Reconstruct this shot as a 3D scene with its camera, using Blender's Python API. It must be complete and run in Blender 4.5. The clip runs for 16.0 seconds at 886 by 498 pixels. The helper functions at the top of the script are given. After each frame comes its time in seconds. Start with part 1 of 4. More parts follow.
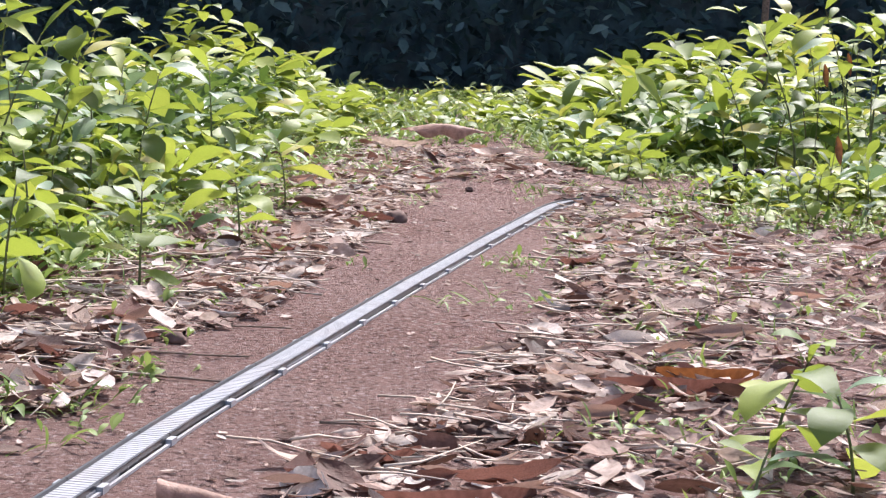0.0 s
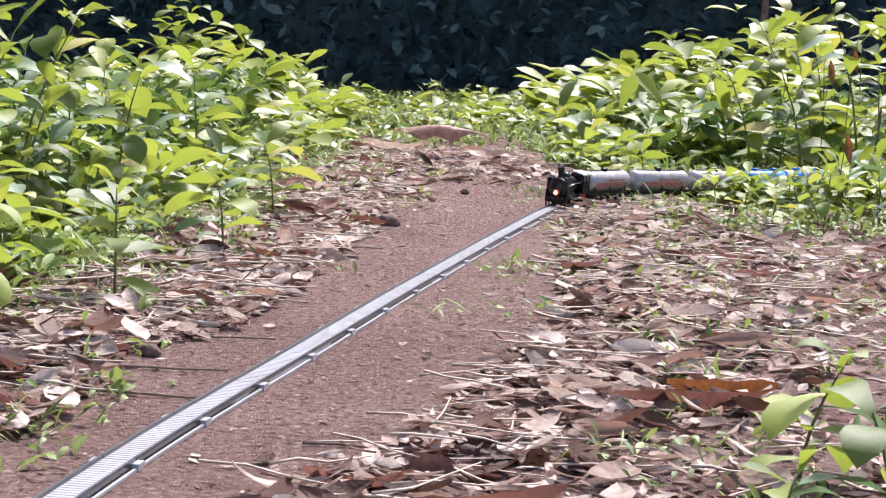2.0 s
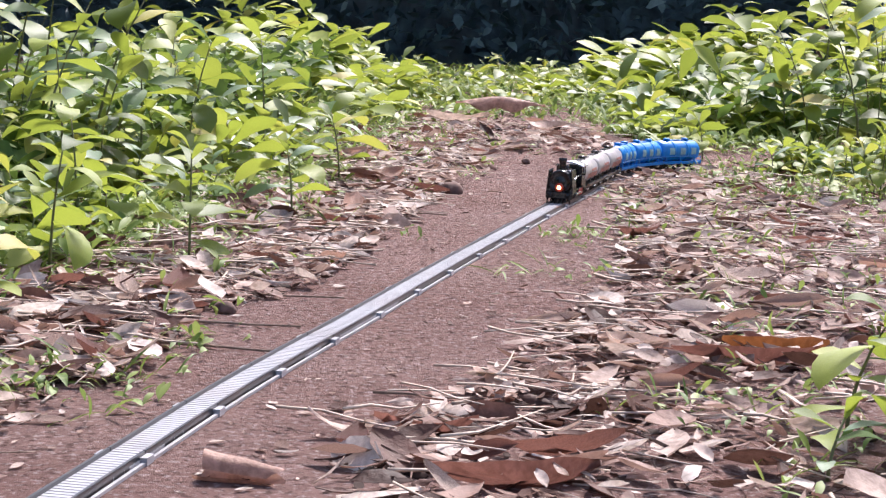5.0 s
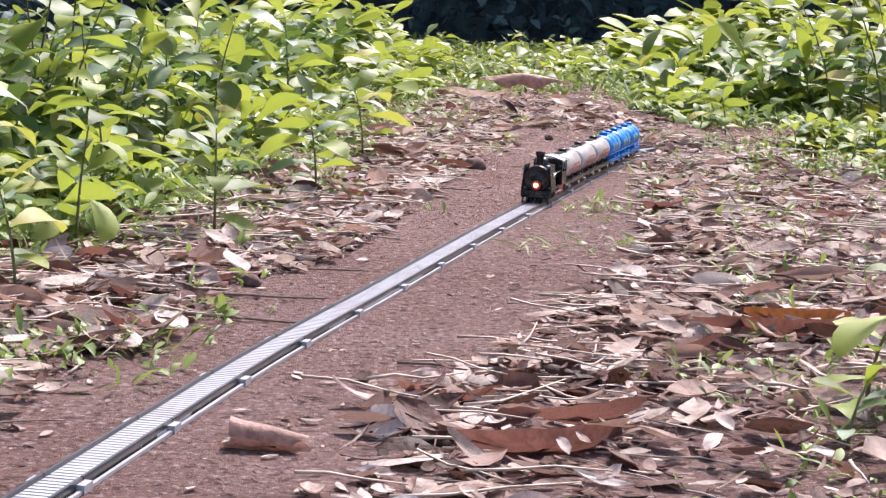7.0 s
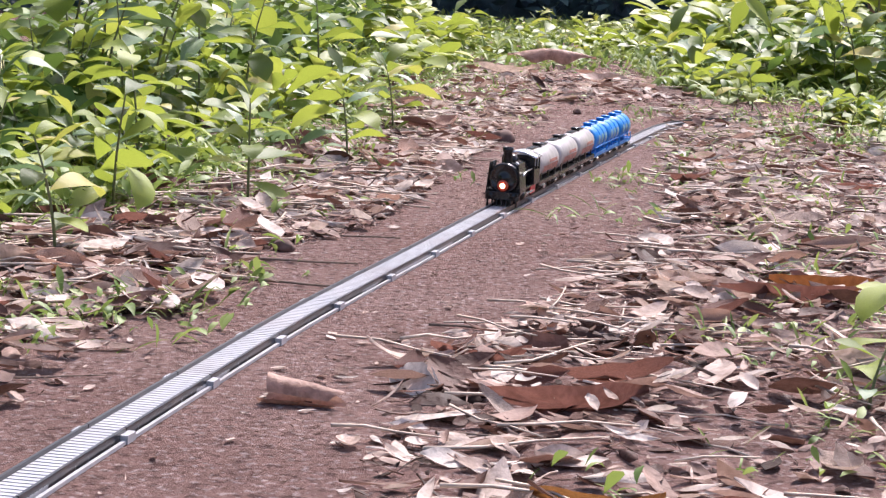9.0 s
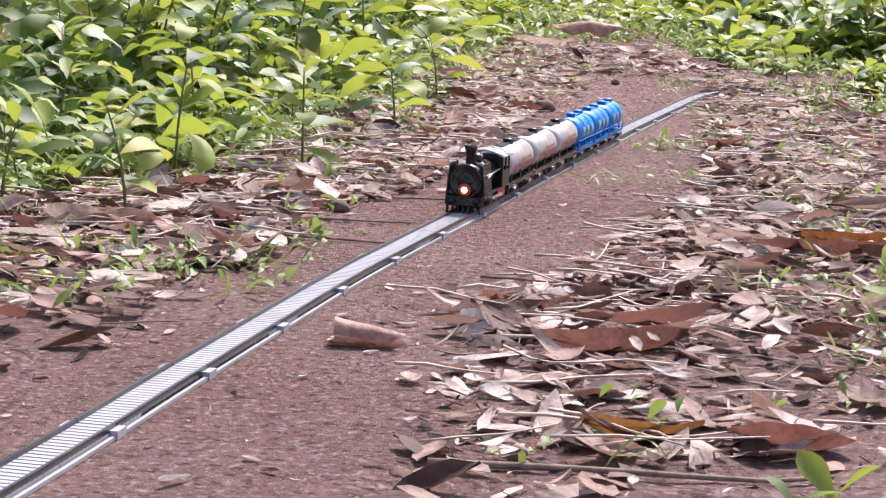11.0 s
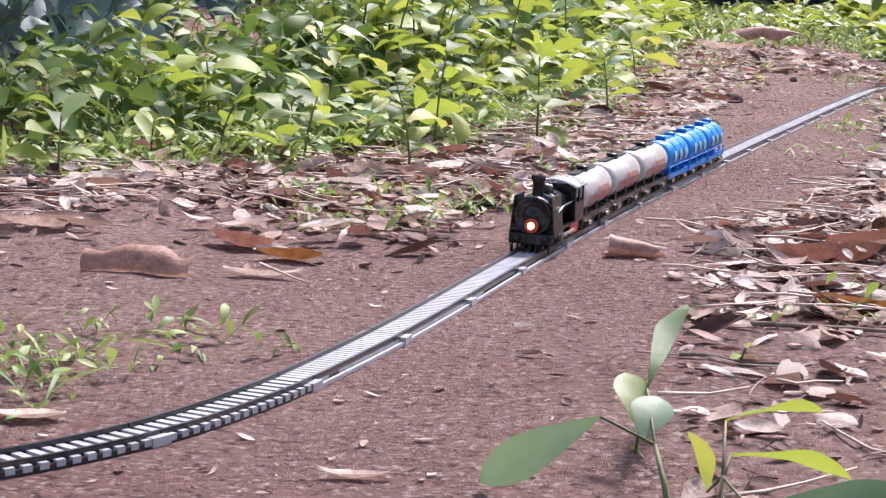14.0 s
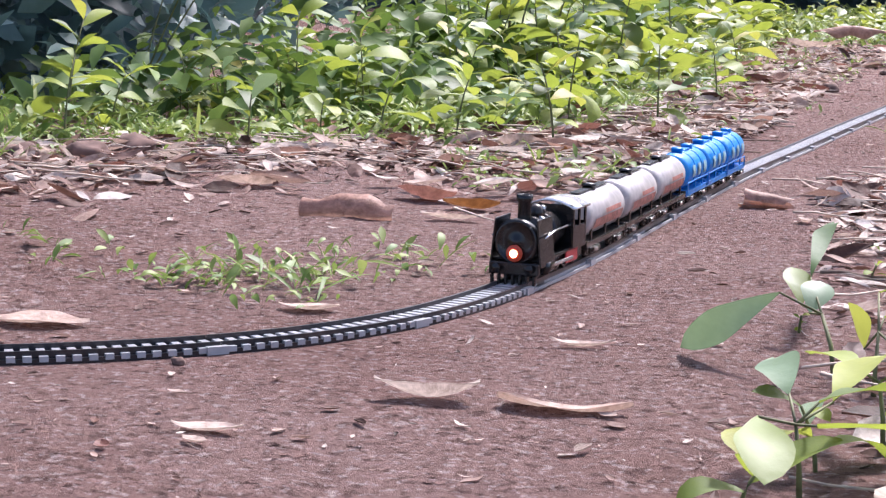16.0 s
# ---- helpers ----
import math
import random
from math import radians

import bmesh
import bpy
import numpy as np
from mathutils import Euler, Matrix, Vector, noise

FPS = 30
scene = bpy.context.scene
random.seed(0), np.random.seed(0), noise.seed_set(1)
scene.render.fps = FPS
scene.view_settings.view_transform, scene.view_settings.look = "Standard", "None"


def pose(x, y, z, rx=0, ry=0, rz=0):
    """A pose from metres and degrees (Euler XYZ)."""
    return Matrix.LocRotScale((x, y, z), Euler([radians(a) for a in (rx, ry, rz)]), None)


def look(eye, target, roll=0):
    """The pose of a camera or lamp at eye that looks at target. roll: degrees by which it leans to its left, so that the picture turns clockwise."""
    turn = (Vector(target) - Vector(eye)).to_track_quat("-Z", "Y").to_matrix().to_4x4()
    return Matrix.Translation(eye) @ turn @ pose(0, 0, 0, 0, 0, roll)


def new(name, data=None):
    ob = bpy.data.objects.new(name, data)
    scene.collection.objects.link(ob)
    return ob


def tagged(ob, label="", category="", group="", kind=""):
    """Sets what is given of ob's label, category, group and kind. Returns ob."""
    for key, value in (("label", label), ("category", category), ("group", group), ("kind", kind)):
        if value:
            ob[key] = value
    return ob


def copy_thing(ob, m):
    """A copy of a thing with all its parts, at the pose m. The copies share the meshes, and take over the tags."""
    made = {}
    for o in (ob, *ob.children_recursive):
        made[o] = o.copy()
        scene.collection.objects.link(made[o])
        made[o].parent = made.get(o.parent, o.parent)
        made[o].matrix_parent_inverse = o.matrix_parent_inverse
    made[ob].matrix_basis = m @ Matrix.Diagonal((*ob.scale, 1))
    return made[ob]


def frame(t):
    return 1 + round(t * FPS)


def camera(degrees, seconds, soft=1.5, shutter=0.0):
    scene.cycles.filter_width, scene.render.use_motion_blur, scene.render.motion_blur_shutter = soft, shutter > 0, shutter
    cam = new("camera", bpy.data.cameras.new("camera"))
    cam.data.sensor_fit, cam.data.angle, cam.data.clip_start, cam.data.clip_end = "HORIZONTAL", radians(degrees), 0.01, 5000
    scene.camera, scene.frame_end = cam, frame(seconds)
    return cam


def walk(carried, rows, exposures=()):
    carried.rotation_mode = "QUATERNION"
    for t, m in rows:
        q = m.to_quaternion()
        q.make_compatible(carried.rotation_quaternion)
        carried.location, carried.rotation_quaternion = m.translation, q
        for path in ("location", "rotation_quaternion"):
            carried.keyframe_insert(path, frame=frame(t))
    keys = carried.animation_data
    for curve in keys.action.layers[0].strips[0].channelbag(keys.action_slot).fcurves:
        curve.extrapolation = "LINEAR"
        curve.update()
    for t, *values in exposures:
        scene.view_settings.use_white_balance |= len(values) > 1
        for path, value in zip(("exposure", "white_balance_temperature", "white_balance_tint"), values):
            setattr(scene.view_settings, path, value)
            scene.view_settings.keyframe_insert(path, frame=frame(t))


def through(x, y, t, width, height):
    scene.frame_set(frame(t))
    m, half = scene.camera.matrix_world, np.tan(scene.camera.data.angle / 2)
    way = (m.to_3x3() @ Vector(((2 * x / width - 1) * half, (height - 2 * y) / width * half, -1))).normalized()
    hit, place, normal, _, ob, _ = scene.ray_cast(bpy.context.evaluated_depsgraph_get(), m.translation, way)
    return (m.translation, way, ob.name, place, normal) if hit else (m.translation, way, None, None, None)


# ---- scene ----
cam = camera(24.0, 16.0, soft=1.3)
# seconds, eye, yaw, pitch, roll
ROWS = [
    (0.0, -0.0272, 0.0983, 0.3741, -1.184, -6.309, 2.974),
    (0.5, -0.0261, 0.1003, 0.3740, -1.169, -6.288, 2.759),
    (1.0, -0.0220, 0.1944, 0.3619, -1.283, -6.134, 2.554),
    (1.5, -0.0185, 0.2923, 0.3564, -1.317, -6.182, 2.607),
    (2.0, -0.0214, 0.2582, 0.3552, -1.288, -6.158, 2.649),
    (2.5, -0.0261, 0.1770, 0.3607, -1.332, -6.260, 2.675),
    (3.0, -0.0265, 0.1739, 0.3581, -1.132, -6.434, 2.624),
    (3.5, -0.0285, 0.1810, 0.3566, -0.802, -6.713, 2.721),
    (4.0, -0.0290, 0.1729, 0.3540, -0.367, -6.770, 2.698),
    (4.5, -0.0276, 0.1724, 0.3519, 0.024, -6.822, 2.653),
    (7.0, -0.0267, 0.1530, 0.3462, 0.943, -7.527, 2.482),
    (7.5, -0.0265, 0.1589, 0.3441, 1.076, -7.678, 2.471),
    (8.0, -0.0271, 0.1445, 0.3419, 1.241, -7.828, 2.577),
    (10.5, -0.0379, 0.0304, 0.3369, 2.244, -8.683, 2.519),
    (11.0, -0.0411, -0.0113, 0.3369, 2.573, -8.852, 2.398),
    (11.5, -0.0471, -0.0376, 0.3348, 3.240, -8.924, 2.265),
    (12.0, -0.0563, -0.1230, 0.3349, 3.384, -8.586, 2.103),
    (12.5, -0.0695, -0.2375, 0.3370, 3.375, -8.278, 2.233),
    (13.0, -0.0840, -0.3026, 0.3371, 3.841, -8.214, 2.299),
    (13.5, -0.0962, -0.3570, 0.3259, 5.074, -8.250, 2.143),
    (14.0, -0.1198, -0.5023, 0.3180, 6.736, -8.476, 1.849),
    (14.5, -0.1284, -0.5694, 0.3149, 7.022, -8.516, 1.944),
    (15.0, -0.1379, -0.6040, 0.3183, 7.337, -8.683, 2.107),
    (15.5, -0.1569, -0.7073, 0.3067, 8.097, -8.522, 1.834),
    (16.0, -0.1787, -0.8610, 0.2954, 8.709, -8.200, 1.425),
]


def eye_pose(x, y, z, yaw, pitch, roll):
    a, b = radians(yaw), radians(pitch)
    ahead = Vector((-math.sin(a) * math.cos(b), math.cos(a) * math.cos(b), math.sin(b)))
    return look((x, y, z), Vector((x, y, z)) + ahead, roll)


walk(cam, [(t, eye_pose(*r)) for t, *r in ROWS], exposures=[(0.0, 1.15, 6300, 15), (7.5, 1.11, 6350, 20), (12.5, 1.08, 6400, 20), (16.0, 1.17, 6080, 20)])

# ---- light: bright hazy daylight that falls through trees from behind the train ----
SUN_EL, SUN_AZ = 52.0, 20.0
world = bpy.data.worlds.new("world")
scene.world = world
world.use_nodes = True
wn = world.node_tree
sky = wn.nodes.new("ShaderNodeTexSky")
sky.sky_type = "NISHITA"
sky.sun_disc = False
sky.sun_elevation, sky.sun_rotation = radians(SUN_EL), radians(SUN_AZ)
sky.air_density, sky.dust_density = 1.0, 3.0
wn.links.new(sky.outputs[0], wn.nodes["Background"].inputs[0])
wn.nodes["Background"].inputs[1].default_value = 0.13
sun = new("sun", bpy.data.lights.new("sun", "SUN"))
sun.data.energy, sun.data.angle, sun.data.color = 3.5, radians(8), (1.0, 0.97, 0.93)
az = radians(SUN_AZ)
sun.matrix_world = look((4 * math.sin(az), 4 * math.cos(az), 4 * math.tan(radians(SUN_EL))), (0, 0, 0))
sun.matrix_world.translation = (2, 6, 8)

# ---- materials ----


def material(name, rough=0.6, metal=0.0, spec=0.5):
    m = bpy.data.materials.new(name)
    m.use_nodes = True
    b = m.node_tree.nodes["Principled BSDF"]
    b.inputs["Roughness"].default_value, b.inputs["Metallic"].default_value = rough, metal
    b.inputs["Specular IOR Level"].default_value = spec
    return m, m.node_tree, b


def ramp_of(tree, source, stops):
    r = tree.nodes.new("ShaderNodeValToRGB")
    els = r.color_ramp.elements
    while len(els) < len(stops):
        els.new(0.5)
    for e, (p, c) in zip(els, stops):
        e.position, e.color = p, (*c, 1)
    tree.links.new(source, r.inputs[0])
    return r.outputs[0]


def noise_of(tree, scale, detail=4, coords="Object", rough=0.6):
    c = tree.nodes.new("ShaderNodeTexCoord")
    n = tree.nodes.new("ShaderNodeTexNoise")
    n.inputs["Scale"].default_value, n.inputs["Detail"].default_value = scale, detail
    n.inputs["Roughness"].default_value = rough
    tree.links.new(c.outputs[coords], n.inputs["Vector"])
    return n.outputs["Fac"]


def mix_of(tree, fac, a, b, mode="MIX"):
    m = tree.nodes.new("ShaderNodeMix")
    m.data_type, m.blend_type = "RGBA", mode
    for sock, v in ((m.inputs[0], fac), (m.inputs[6], a), (m.inputs[7], b)):
        if hasattr(v, "links"):
            tree.links.new(v, sock)
        else:
            sock.default_value = v if not isinstance(v, tuple) else (*v, 1)
    return m.outputs[2]


def bump_of(tree, b, height, strength, dist):
    n = tree.nodes.new("ShaderNodeBump")
    n.inputs["Strength"].default_value, n.inputs["Distance"].default_value = strength, dist
    tree.links.new(height, n.inputs["Height"])
    tree.links.new(n.outputs[0], b.inputs["Normal"])


def worn(name, colour, rough, metal=0.0, grain=60.0, amount=0.25, bump=0.15, spec=0.5):
    """Paint, plastic or metal with grain, dust and slight relief."""
    m, t, b = material(name, rough, metal, spec)
    n = noise_of(t, grain)
    low = tuple(c * (1 - amount) for c in colour)
    high = tuple(min(1, c * (1 + amount)) for c in colour)
    base = ramp_of(t, n, [(0.3, low), (0.7, high)])
    dust = ramp_of(t, noise_of(t, grain * 0.3, 6), [(0.5, (0, 0, 0)), (0.8, (0.35, 0.35, 0.35))])
    t.links.new(mix_of(t, dust, base, (0.25, 0.15, 0.11)), b.inputs["Base Color"])
    bump_of(t, b, n, bump, 0.0008)
    return m


def foliage(name, stops, rough=0.4, through=0.45, glow=(0.45, 0.62, 0.06)):
    """Living leaf: colour varies from leaf to leaf, light shines through the blade."""
    m, t, b = material(name, rough)
    info = t.nodes.new("ShaderNodeObjectInfo")
    geo = t.nodes.new("ShaderNodeNewGeometry")
    add = t.nodes.new("ShaderNodeMath")
    add.operation = "ADD"
    t.links.new(info.outputs["Random"], add.inputs[0])
    t.links.new(geo.outputs["Random Per Island"], add.inputs[1])
    fr = t.nodes.new("ShaderNodeMath")
    fr.operation = "FRACT"
    t.links.new(add.outputs[0], fr.inputs[0])
    c = ramp_of(t, fr.outputs[0], stops)
    n = noise_of(t, 45, 5)
    c = mix_of(t, 0.35, c, ramp_of(t, n, [(0.3, (0.35, 0.4, 0.3)), (0.7, (1, 1, 1))]), "MULTIPLY")
    t.links.new(c, b.inputs["Base Color"])
    bump_of(t, b, n, 0.3, 0.002)
    tr = t.nodes.new("ShaderNodeBsdfTranslucent")
    t.links.new(mix_of(t, 0.5, c, glow), tr.inputs["Color"])
    mx = t.nodes.new("ShaderNodeMixShader")
    mx.inputs[0].default_value = through
    t.links.new(b.outputs[0], mx.inputs[1])
    t.links.new(tr.outputs[0], mx.inputs[2])
    t.links.new(mx.outputs[0], t.nodes["Material Output"].inputs["Surface"])
    return m


def dead(name, stops, rough=0.5):
    """Dry leaf: tan to dark brown, spotted and veined."""
    m, t, b = material(name, rough, 0, 0.3)
    info = t.nodes.new("ShaderNodeObjectInfo")
    geo = t.nodes.new("ShaderNodeNewGeometry")
    add = t.nodes.new("ShaderNodeMath")
    add.operation = "ADD"
    t.links.new(info.outputs["Random"], add.inputs[0])
    t.links.new(geo.outputs["Random Per Island"], add.inputs[1])
    fr = t.nodes.new("ShaderNodeMath")
    fr.operation = "FRACT"
    t.links.new(add.outputs[0], fr.inputs[0])
    c = ramp_of(t, fr.outputs[0], stops)
    n = noise_of(t, 70, 6)
    c = mix_of(t, 0.55, c, ramp_of(t, n, [(0.35, (0.3, 0.24, 0.2)), (0.6, (1, 1, 1))]), "MULTIPLY")
    c = mix_of(t, 0.25, c, ramp_of(t, noise_of(t, 260, 5, rough=0.7), [(0.38, (0.35, 0.28, 0.24)), (0.6, (1, 1, 1))]), "MULTIPLY")
    t.links.new(c, b.inputs["Base Color"])
    bump_of(t, b, n, 0.9, 0.003)
    tr = t.nodes.new("ShaderNodeBsdfTranslucent")
    t.links.new(c, tr.inputs["Color"])
    mx = t.nodes.new("ShaderNodeMixShader")
    mx.inputs[0].default_value = 0.3
    t.links.new(b.outputs[0], mx.inputs[1])
    t.links.new(tr.outputs[0], mx.inputs[2])
    t.links.new(mx.outputs[0], t.nodes["Material Output"].inputs["Surface"])
    return m


M_SOIL, t_, b_ = material("red_soil", 0.92, 0, 0.2)
n1, n2, n3 = noise_of(t_, 2.2, 6), noise_of(t_, 38, 8, rough=0.75), noise_of(t_, 160, 6, rough=0.8)
c_ = ramp_of(t_, n1, [(0.3, (0.36, 0.192, 0.158)), (0.7, (0.53, 0.338, 0.296))])
c_ = mix_of(t_, 0.6, c_, ramp_of(t_, n2, [(0.3, (0.42, 0.38, 0.36)), (0.62, (1, 1, 1))]), "MULTIPLY")
c_ = mix_of(t_, 0.5, c_, ramp_of(t_, n3, [(0.32, (0.4, 0.36, 0.34)), (0.7, (1.0, 1.0, 1.0))]), "MULTIPLY")
n4 = noise_of(t_, 95, 3, rough=0.5)
c_ = mix_of(t_, 0.75, c_, ramp_of(t_, n4, [(0.36, (0.35, 0.30, 0.28)), (0.47, (1, 1, 1)), (0.62, (1, 1, 1)), (0.72, (1.0, 1.0, 1.0))]), "MULTIPLY")
c_ = mix_of(t_, ramp_of(t_, noise_of(t_, 130, 3), [(0.54, (0, 0, 0)), (0.66, (0.6, 0.6, 0.6))]), c_, (0.70, 0.56, 0.52))
t_.links.new(c_, b_.inputs["Base Color"])
ad = t_.nodes.new("ShaderNodeMath")
ad.operation = "ADD"
t_.links.new(n2, ad.inputs[0])
t_.links.new(n3, ad.inputs[1])
bump_of(t_, b_, ad.outputs[0], 1.0, 0.02)

GREENS = [(0.0, (0.06, 0.11, 0.025)), (0.2, (0.12, 0.19, 0.03)), (0.5, (0.235, 0.31, 0.045)), (0.8, (0.35, 0.42, 0.07)), (0.93, (0.45, 0.47, 0.09)), (1.0, (0.48, 0.40, 0.10))]
# hedge tones: shade in the dark end, leaf highlights painted by the pale end
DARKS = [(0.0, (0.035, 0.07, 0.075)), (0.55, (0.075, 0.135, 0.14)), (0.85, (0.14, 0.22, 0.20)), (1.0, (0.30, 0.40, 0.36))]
M_LEAF = foliage("bright_green_leaf", GREENS, 0.5, 0.42, (0.45, 0.52, 0.07))
# darker copy of the leaf green, shade put into its colour
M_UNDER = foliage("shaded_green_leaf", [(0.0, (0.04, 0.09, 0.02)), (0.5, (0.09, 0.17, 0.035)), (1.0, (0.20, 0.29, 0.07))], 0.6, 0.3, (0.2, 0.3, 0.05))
M_GRASS = foliage("low_green_leaf", [(0.0, (0.09, 0.17, 0.025)), (0.5, (0.18, 0.27, 0.04)), (1.0, (0.32, 0.37, 0.10))], 0.55, 0.33, (0.34, 0.42, 0.12))
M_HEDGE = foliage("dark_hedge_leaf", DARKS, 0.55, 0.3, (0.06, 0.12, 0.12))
M_SHADE = worn("hedge_shade_sheet", (0.07, 0.11, 0.12), 0.9, 0, 8, 0.6, 0.6)
M_PALE = foliage("pale_green_leaf", [(0.0, (0.15, 0.25, 0.13)), (1.0, (0.26, 0.35, 0.20))], 0.45, 0.3, (0.2, 0.3, 0.12))
M_DEAD = dead("dry_leaf", [(0.0, (0.06, 0.03, 0.022)), (0.25, (0.20, 0.10, 0.075)), (0.5, (0.46, 0.31, 0.25)), (0.75, (0.68, 0.54, 0.46)), (1.0, (0.82, 0.73, 0.66))], 0.62)
M_BROWN = dead("brown_dry_leaf", [(0.0, (0.20, 0.085, 0.065)), (1.0, (0.36, 0.17, 0.13))], 0.45)
M_RUST = dead("rust_dry_leaf", [(0.0, (0.27, 0.10, 0.035)), (1.0, (0.33, 0.15, 0.05))], 0.45)
M_TAN = dead("tan_dry_leaf", [(0.0, (0.62, 0.44, 0.35)), (1.0, (0.78, 0.62, 0.52))], 0.5)
M_STRAW = worn("dry_straw", (0.48, 0.38, 0.30), 0.7, 0, 90, 0.3, 0.3)
M_PINK = dead("pinkish_dry_leaf", [(0.0, (0.52, 0.30, 0.225)), (1.0, (0.60, 0.38, 0.29))], 0.5)
M_TWIG = worn("twig_bark", (0.22, 0.15, 0.11), 0.85, 0, 90, 0.5, 0.5)
M_STEM = worn("plant_stem", (0.12, 0.13, 0.05), 0.7, 0, 90, 0.4, 0.3)
M_STONE = worn("brown_stone", (0.13, 0.075, 0.06), 0.9, 0, 40, 0.4, 0.8)
M_BED = worn("grey_track_plastic", (0.39, 0.385, 0.395), 0.3, 0, 30, 0.15, 0.1)
M_RAIL = worn("black_track_plastic", (0.018, 0.018, 0.022), 0.28, 0, 60, 0.3, 0.1)
M_BLACK = worn("black_engine_plastic", (0.007, 0.007, 0.008), 0.26, 0, 80, 0.3, 0.15, 0.45)
M_SILVER = worn("silver_trim", (0.6, 0.6, 0.6), 0.25, 0.8, 80, 0.2, 0.1)
M_GREY = worn("pale_grey_tank_plastic", (0.43, 0.395, 0.385), 0.32, 0, 55, 0.3, 0.12)
M_BLUE = worn("bright_blue_tank_plastic", (0.001, 0.21, 0.60), 0.36, 0, 60, 0.2, 0.1, 0.5)
M_RED = worn("red_engine_plastic", (0.45, 0.03, 0.035), 0.35, 0, 60, 0.2, 0.1)
M_MARK = worn("faded_red_print", (0.45, 0.19, 0.15), 0.5, 0, 160, 0.5, 0.1)
M_PRINT = worn("pale_yellow_print", (0.28, 0.46, 0.5), 0.45, 0, 120, 0.3, 0.1)
M_LAMP, t_, b_ = material("lit_headlamp", 0.2)
b_.inputs["Base Color"].default_value = (1, 0.8, 0.6, 1)
b_.inputs["Emission Color"].default_value = (1, 0.42, 0.18, 1)
b_.inputs["Emission Strength"].default_value = 6.0

# faint red emission that imitates the bulb's glow on its surroundings
M_GLOW, t_, b_ = material("lamp_halo_glow", 0.4)
b_.inputs["Base Color"].default_value = (0.25, 0.03, 0.02, 1)
b_.inputs["Emission Color"].default_value = (1, 0.16, 0.06, 1)
b_.inputs["Emission Strength"].default_value = 0.05

# ---- mesh helpers ----


def to_mesh(name, bm, mat, smooth=False):
    me = bpy.data.meshes.new(name)
    bm.normal_update()
    bm.to_mesh(me)
    bm.free()
    me.materials.append(mat)
    if smooth:
        me.polygons.foreach_set("use_smooth", [True] * len(me.polygons))
    return me


def thing(name, m=None):
    e = new(name)
    e.empty_display_size = 0.01
    if m is not None:
        e.matrix_basis = m
    return e


def part(name, bm, mat, parent, label="", smooth=False, at=None):
    ob = new(name, bm if isinstance(bm, bpy.types.Mesh) else to_mesh(name, bm, mat, smooth))
    ob.parent = parent
    if at is not None:
        ob.matrix_basis = at
    return tagged(ob, label)


def box(sx, sy, sz, at=(0, 0, 0), bevel=0.0, bm=None):
    """A bevelled block; at is its base centre."""
    own = bmesh.new()
    bmesh.ops.create_cube(own, size=1)
    bmesh.ops.scale(own, vec=(sx, sy, sz), verts=own.verts)
    if bevel:
        bmesh.ops.bevel(own, geom=own.edges, offset=bevel, segments=2, affect="EDGES", profile=0.5)
    bmesh.ops.translate(own, vec=(at[0], at[1], at[2] + sz / 2), verts=own.verts)
    return merge(bm, own)


def merge(bm, own):
    if bm is None:
        return own
    me = bpy.data.meshes.new("joined")
    own.to_mesh(me)
    own.free()
    bm.from_mesh(me)
    bpy.data.meshes.remove(me)
    return bm


def lathe(profile, n=20, axis="z", at=(0, 0, 0), bm=None, caps=True):
    """Rings of (radius, height) turned about an axis."""
    own = bmesh.new()
    rings = []
    for r, h in profile:
        rings.append([own.verts.new((r * math.cos(2 * math.pi * k / n), r * math.sin(2 * math.pi * k / n), h)) for k in range(n)])
    for a, b in zip(rings, rings[1:]):
        for k in range(n):
            own.faces.new((a[k], a[(k + 1) % n], b[(k + 1) % n], b[k]))
    if caps:
        own.faces.new(rings[0][::-1])
        own.faces.new(rings[-1])
    turn = {"z": Matrix(), "x": pose(0, 0, 0, 0, 90, 0), "y": pose(0, 0, 0, -90, 0, 0)}[axis]
    bmesh.ops.transform(own, matrix=Matrix.Translation(at) @ turn, verts=own.verts)
    return merge(bm, own)


def tube(points, r0, r1, n=6, bm=None):
    """A tapered round rod along points."""
    own = bmesh.new()
    pts = [Vector(p) for p in points]
    rings = []
    for i, p in enumerate(pts):
        d = (pts[min(i + 1, len(pts) - 1)] - pts[max(i - 1, 0)]).normalized()
        s = d.cross(Vector((0.3, 0.2, 1)) if abs(d.z) < 0.9 else Vector((1, 0, 0))).normalized()
        u = s.cross(d)
        r = r0 + (r1 - r0) * i / (len(pts) - 1)
        rings.append([own.verts.new(p + r * (s * math.cos(2 * math.pi * k / n) + u * math.sin(2 * math.pi * k / n))) for k in range(n)])
    for a, b in zip(rings, rings[1:]):
        for k in range(n):
            own.faces.new((a[k], a[(k + 1) % n], b[(k + 1) % n], b[k]))
    own.faces.new(rings[0][::-1])
    own.faces.new(rings[-1])
    return merge(bm, own)


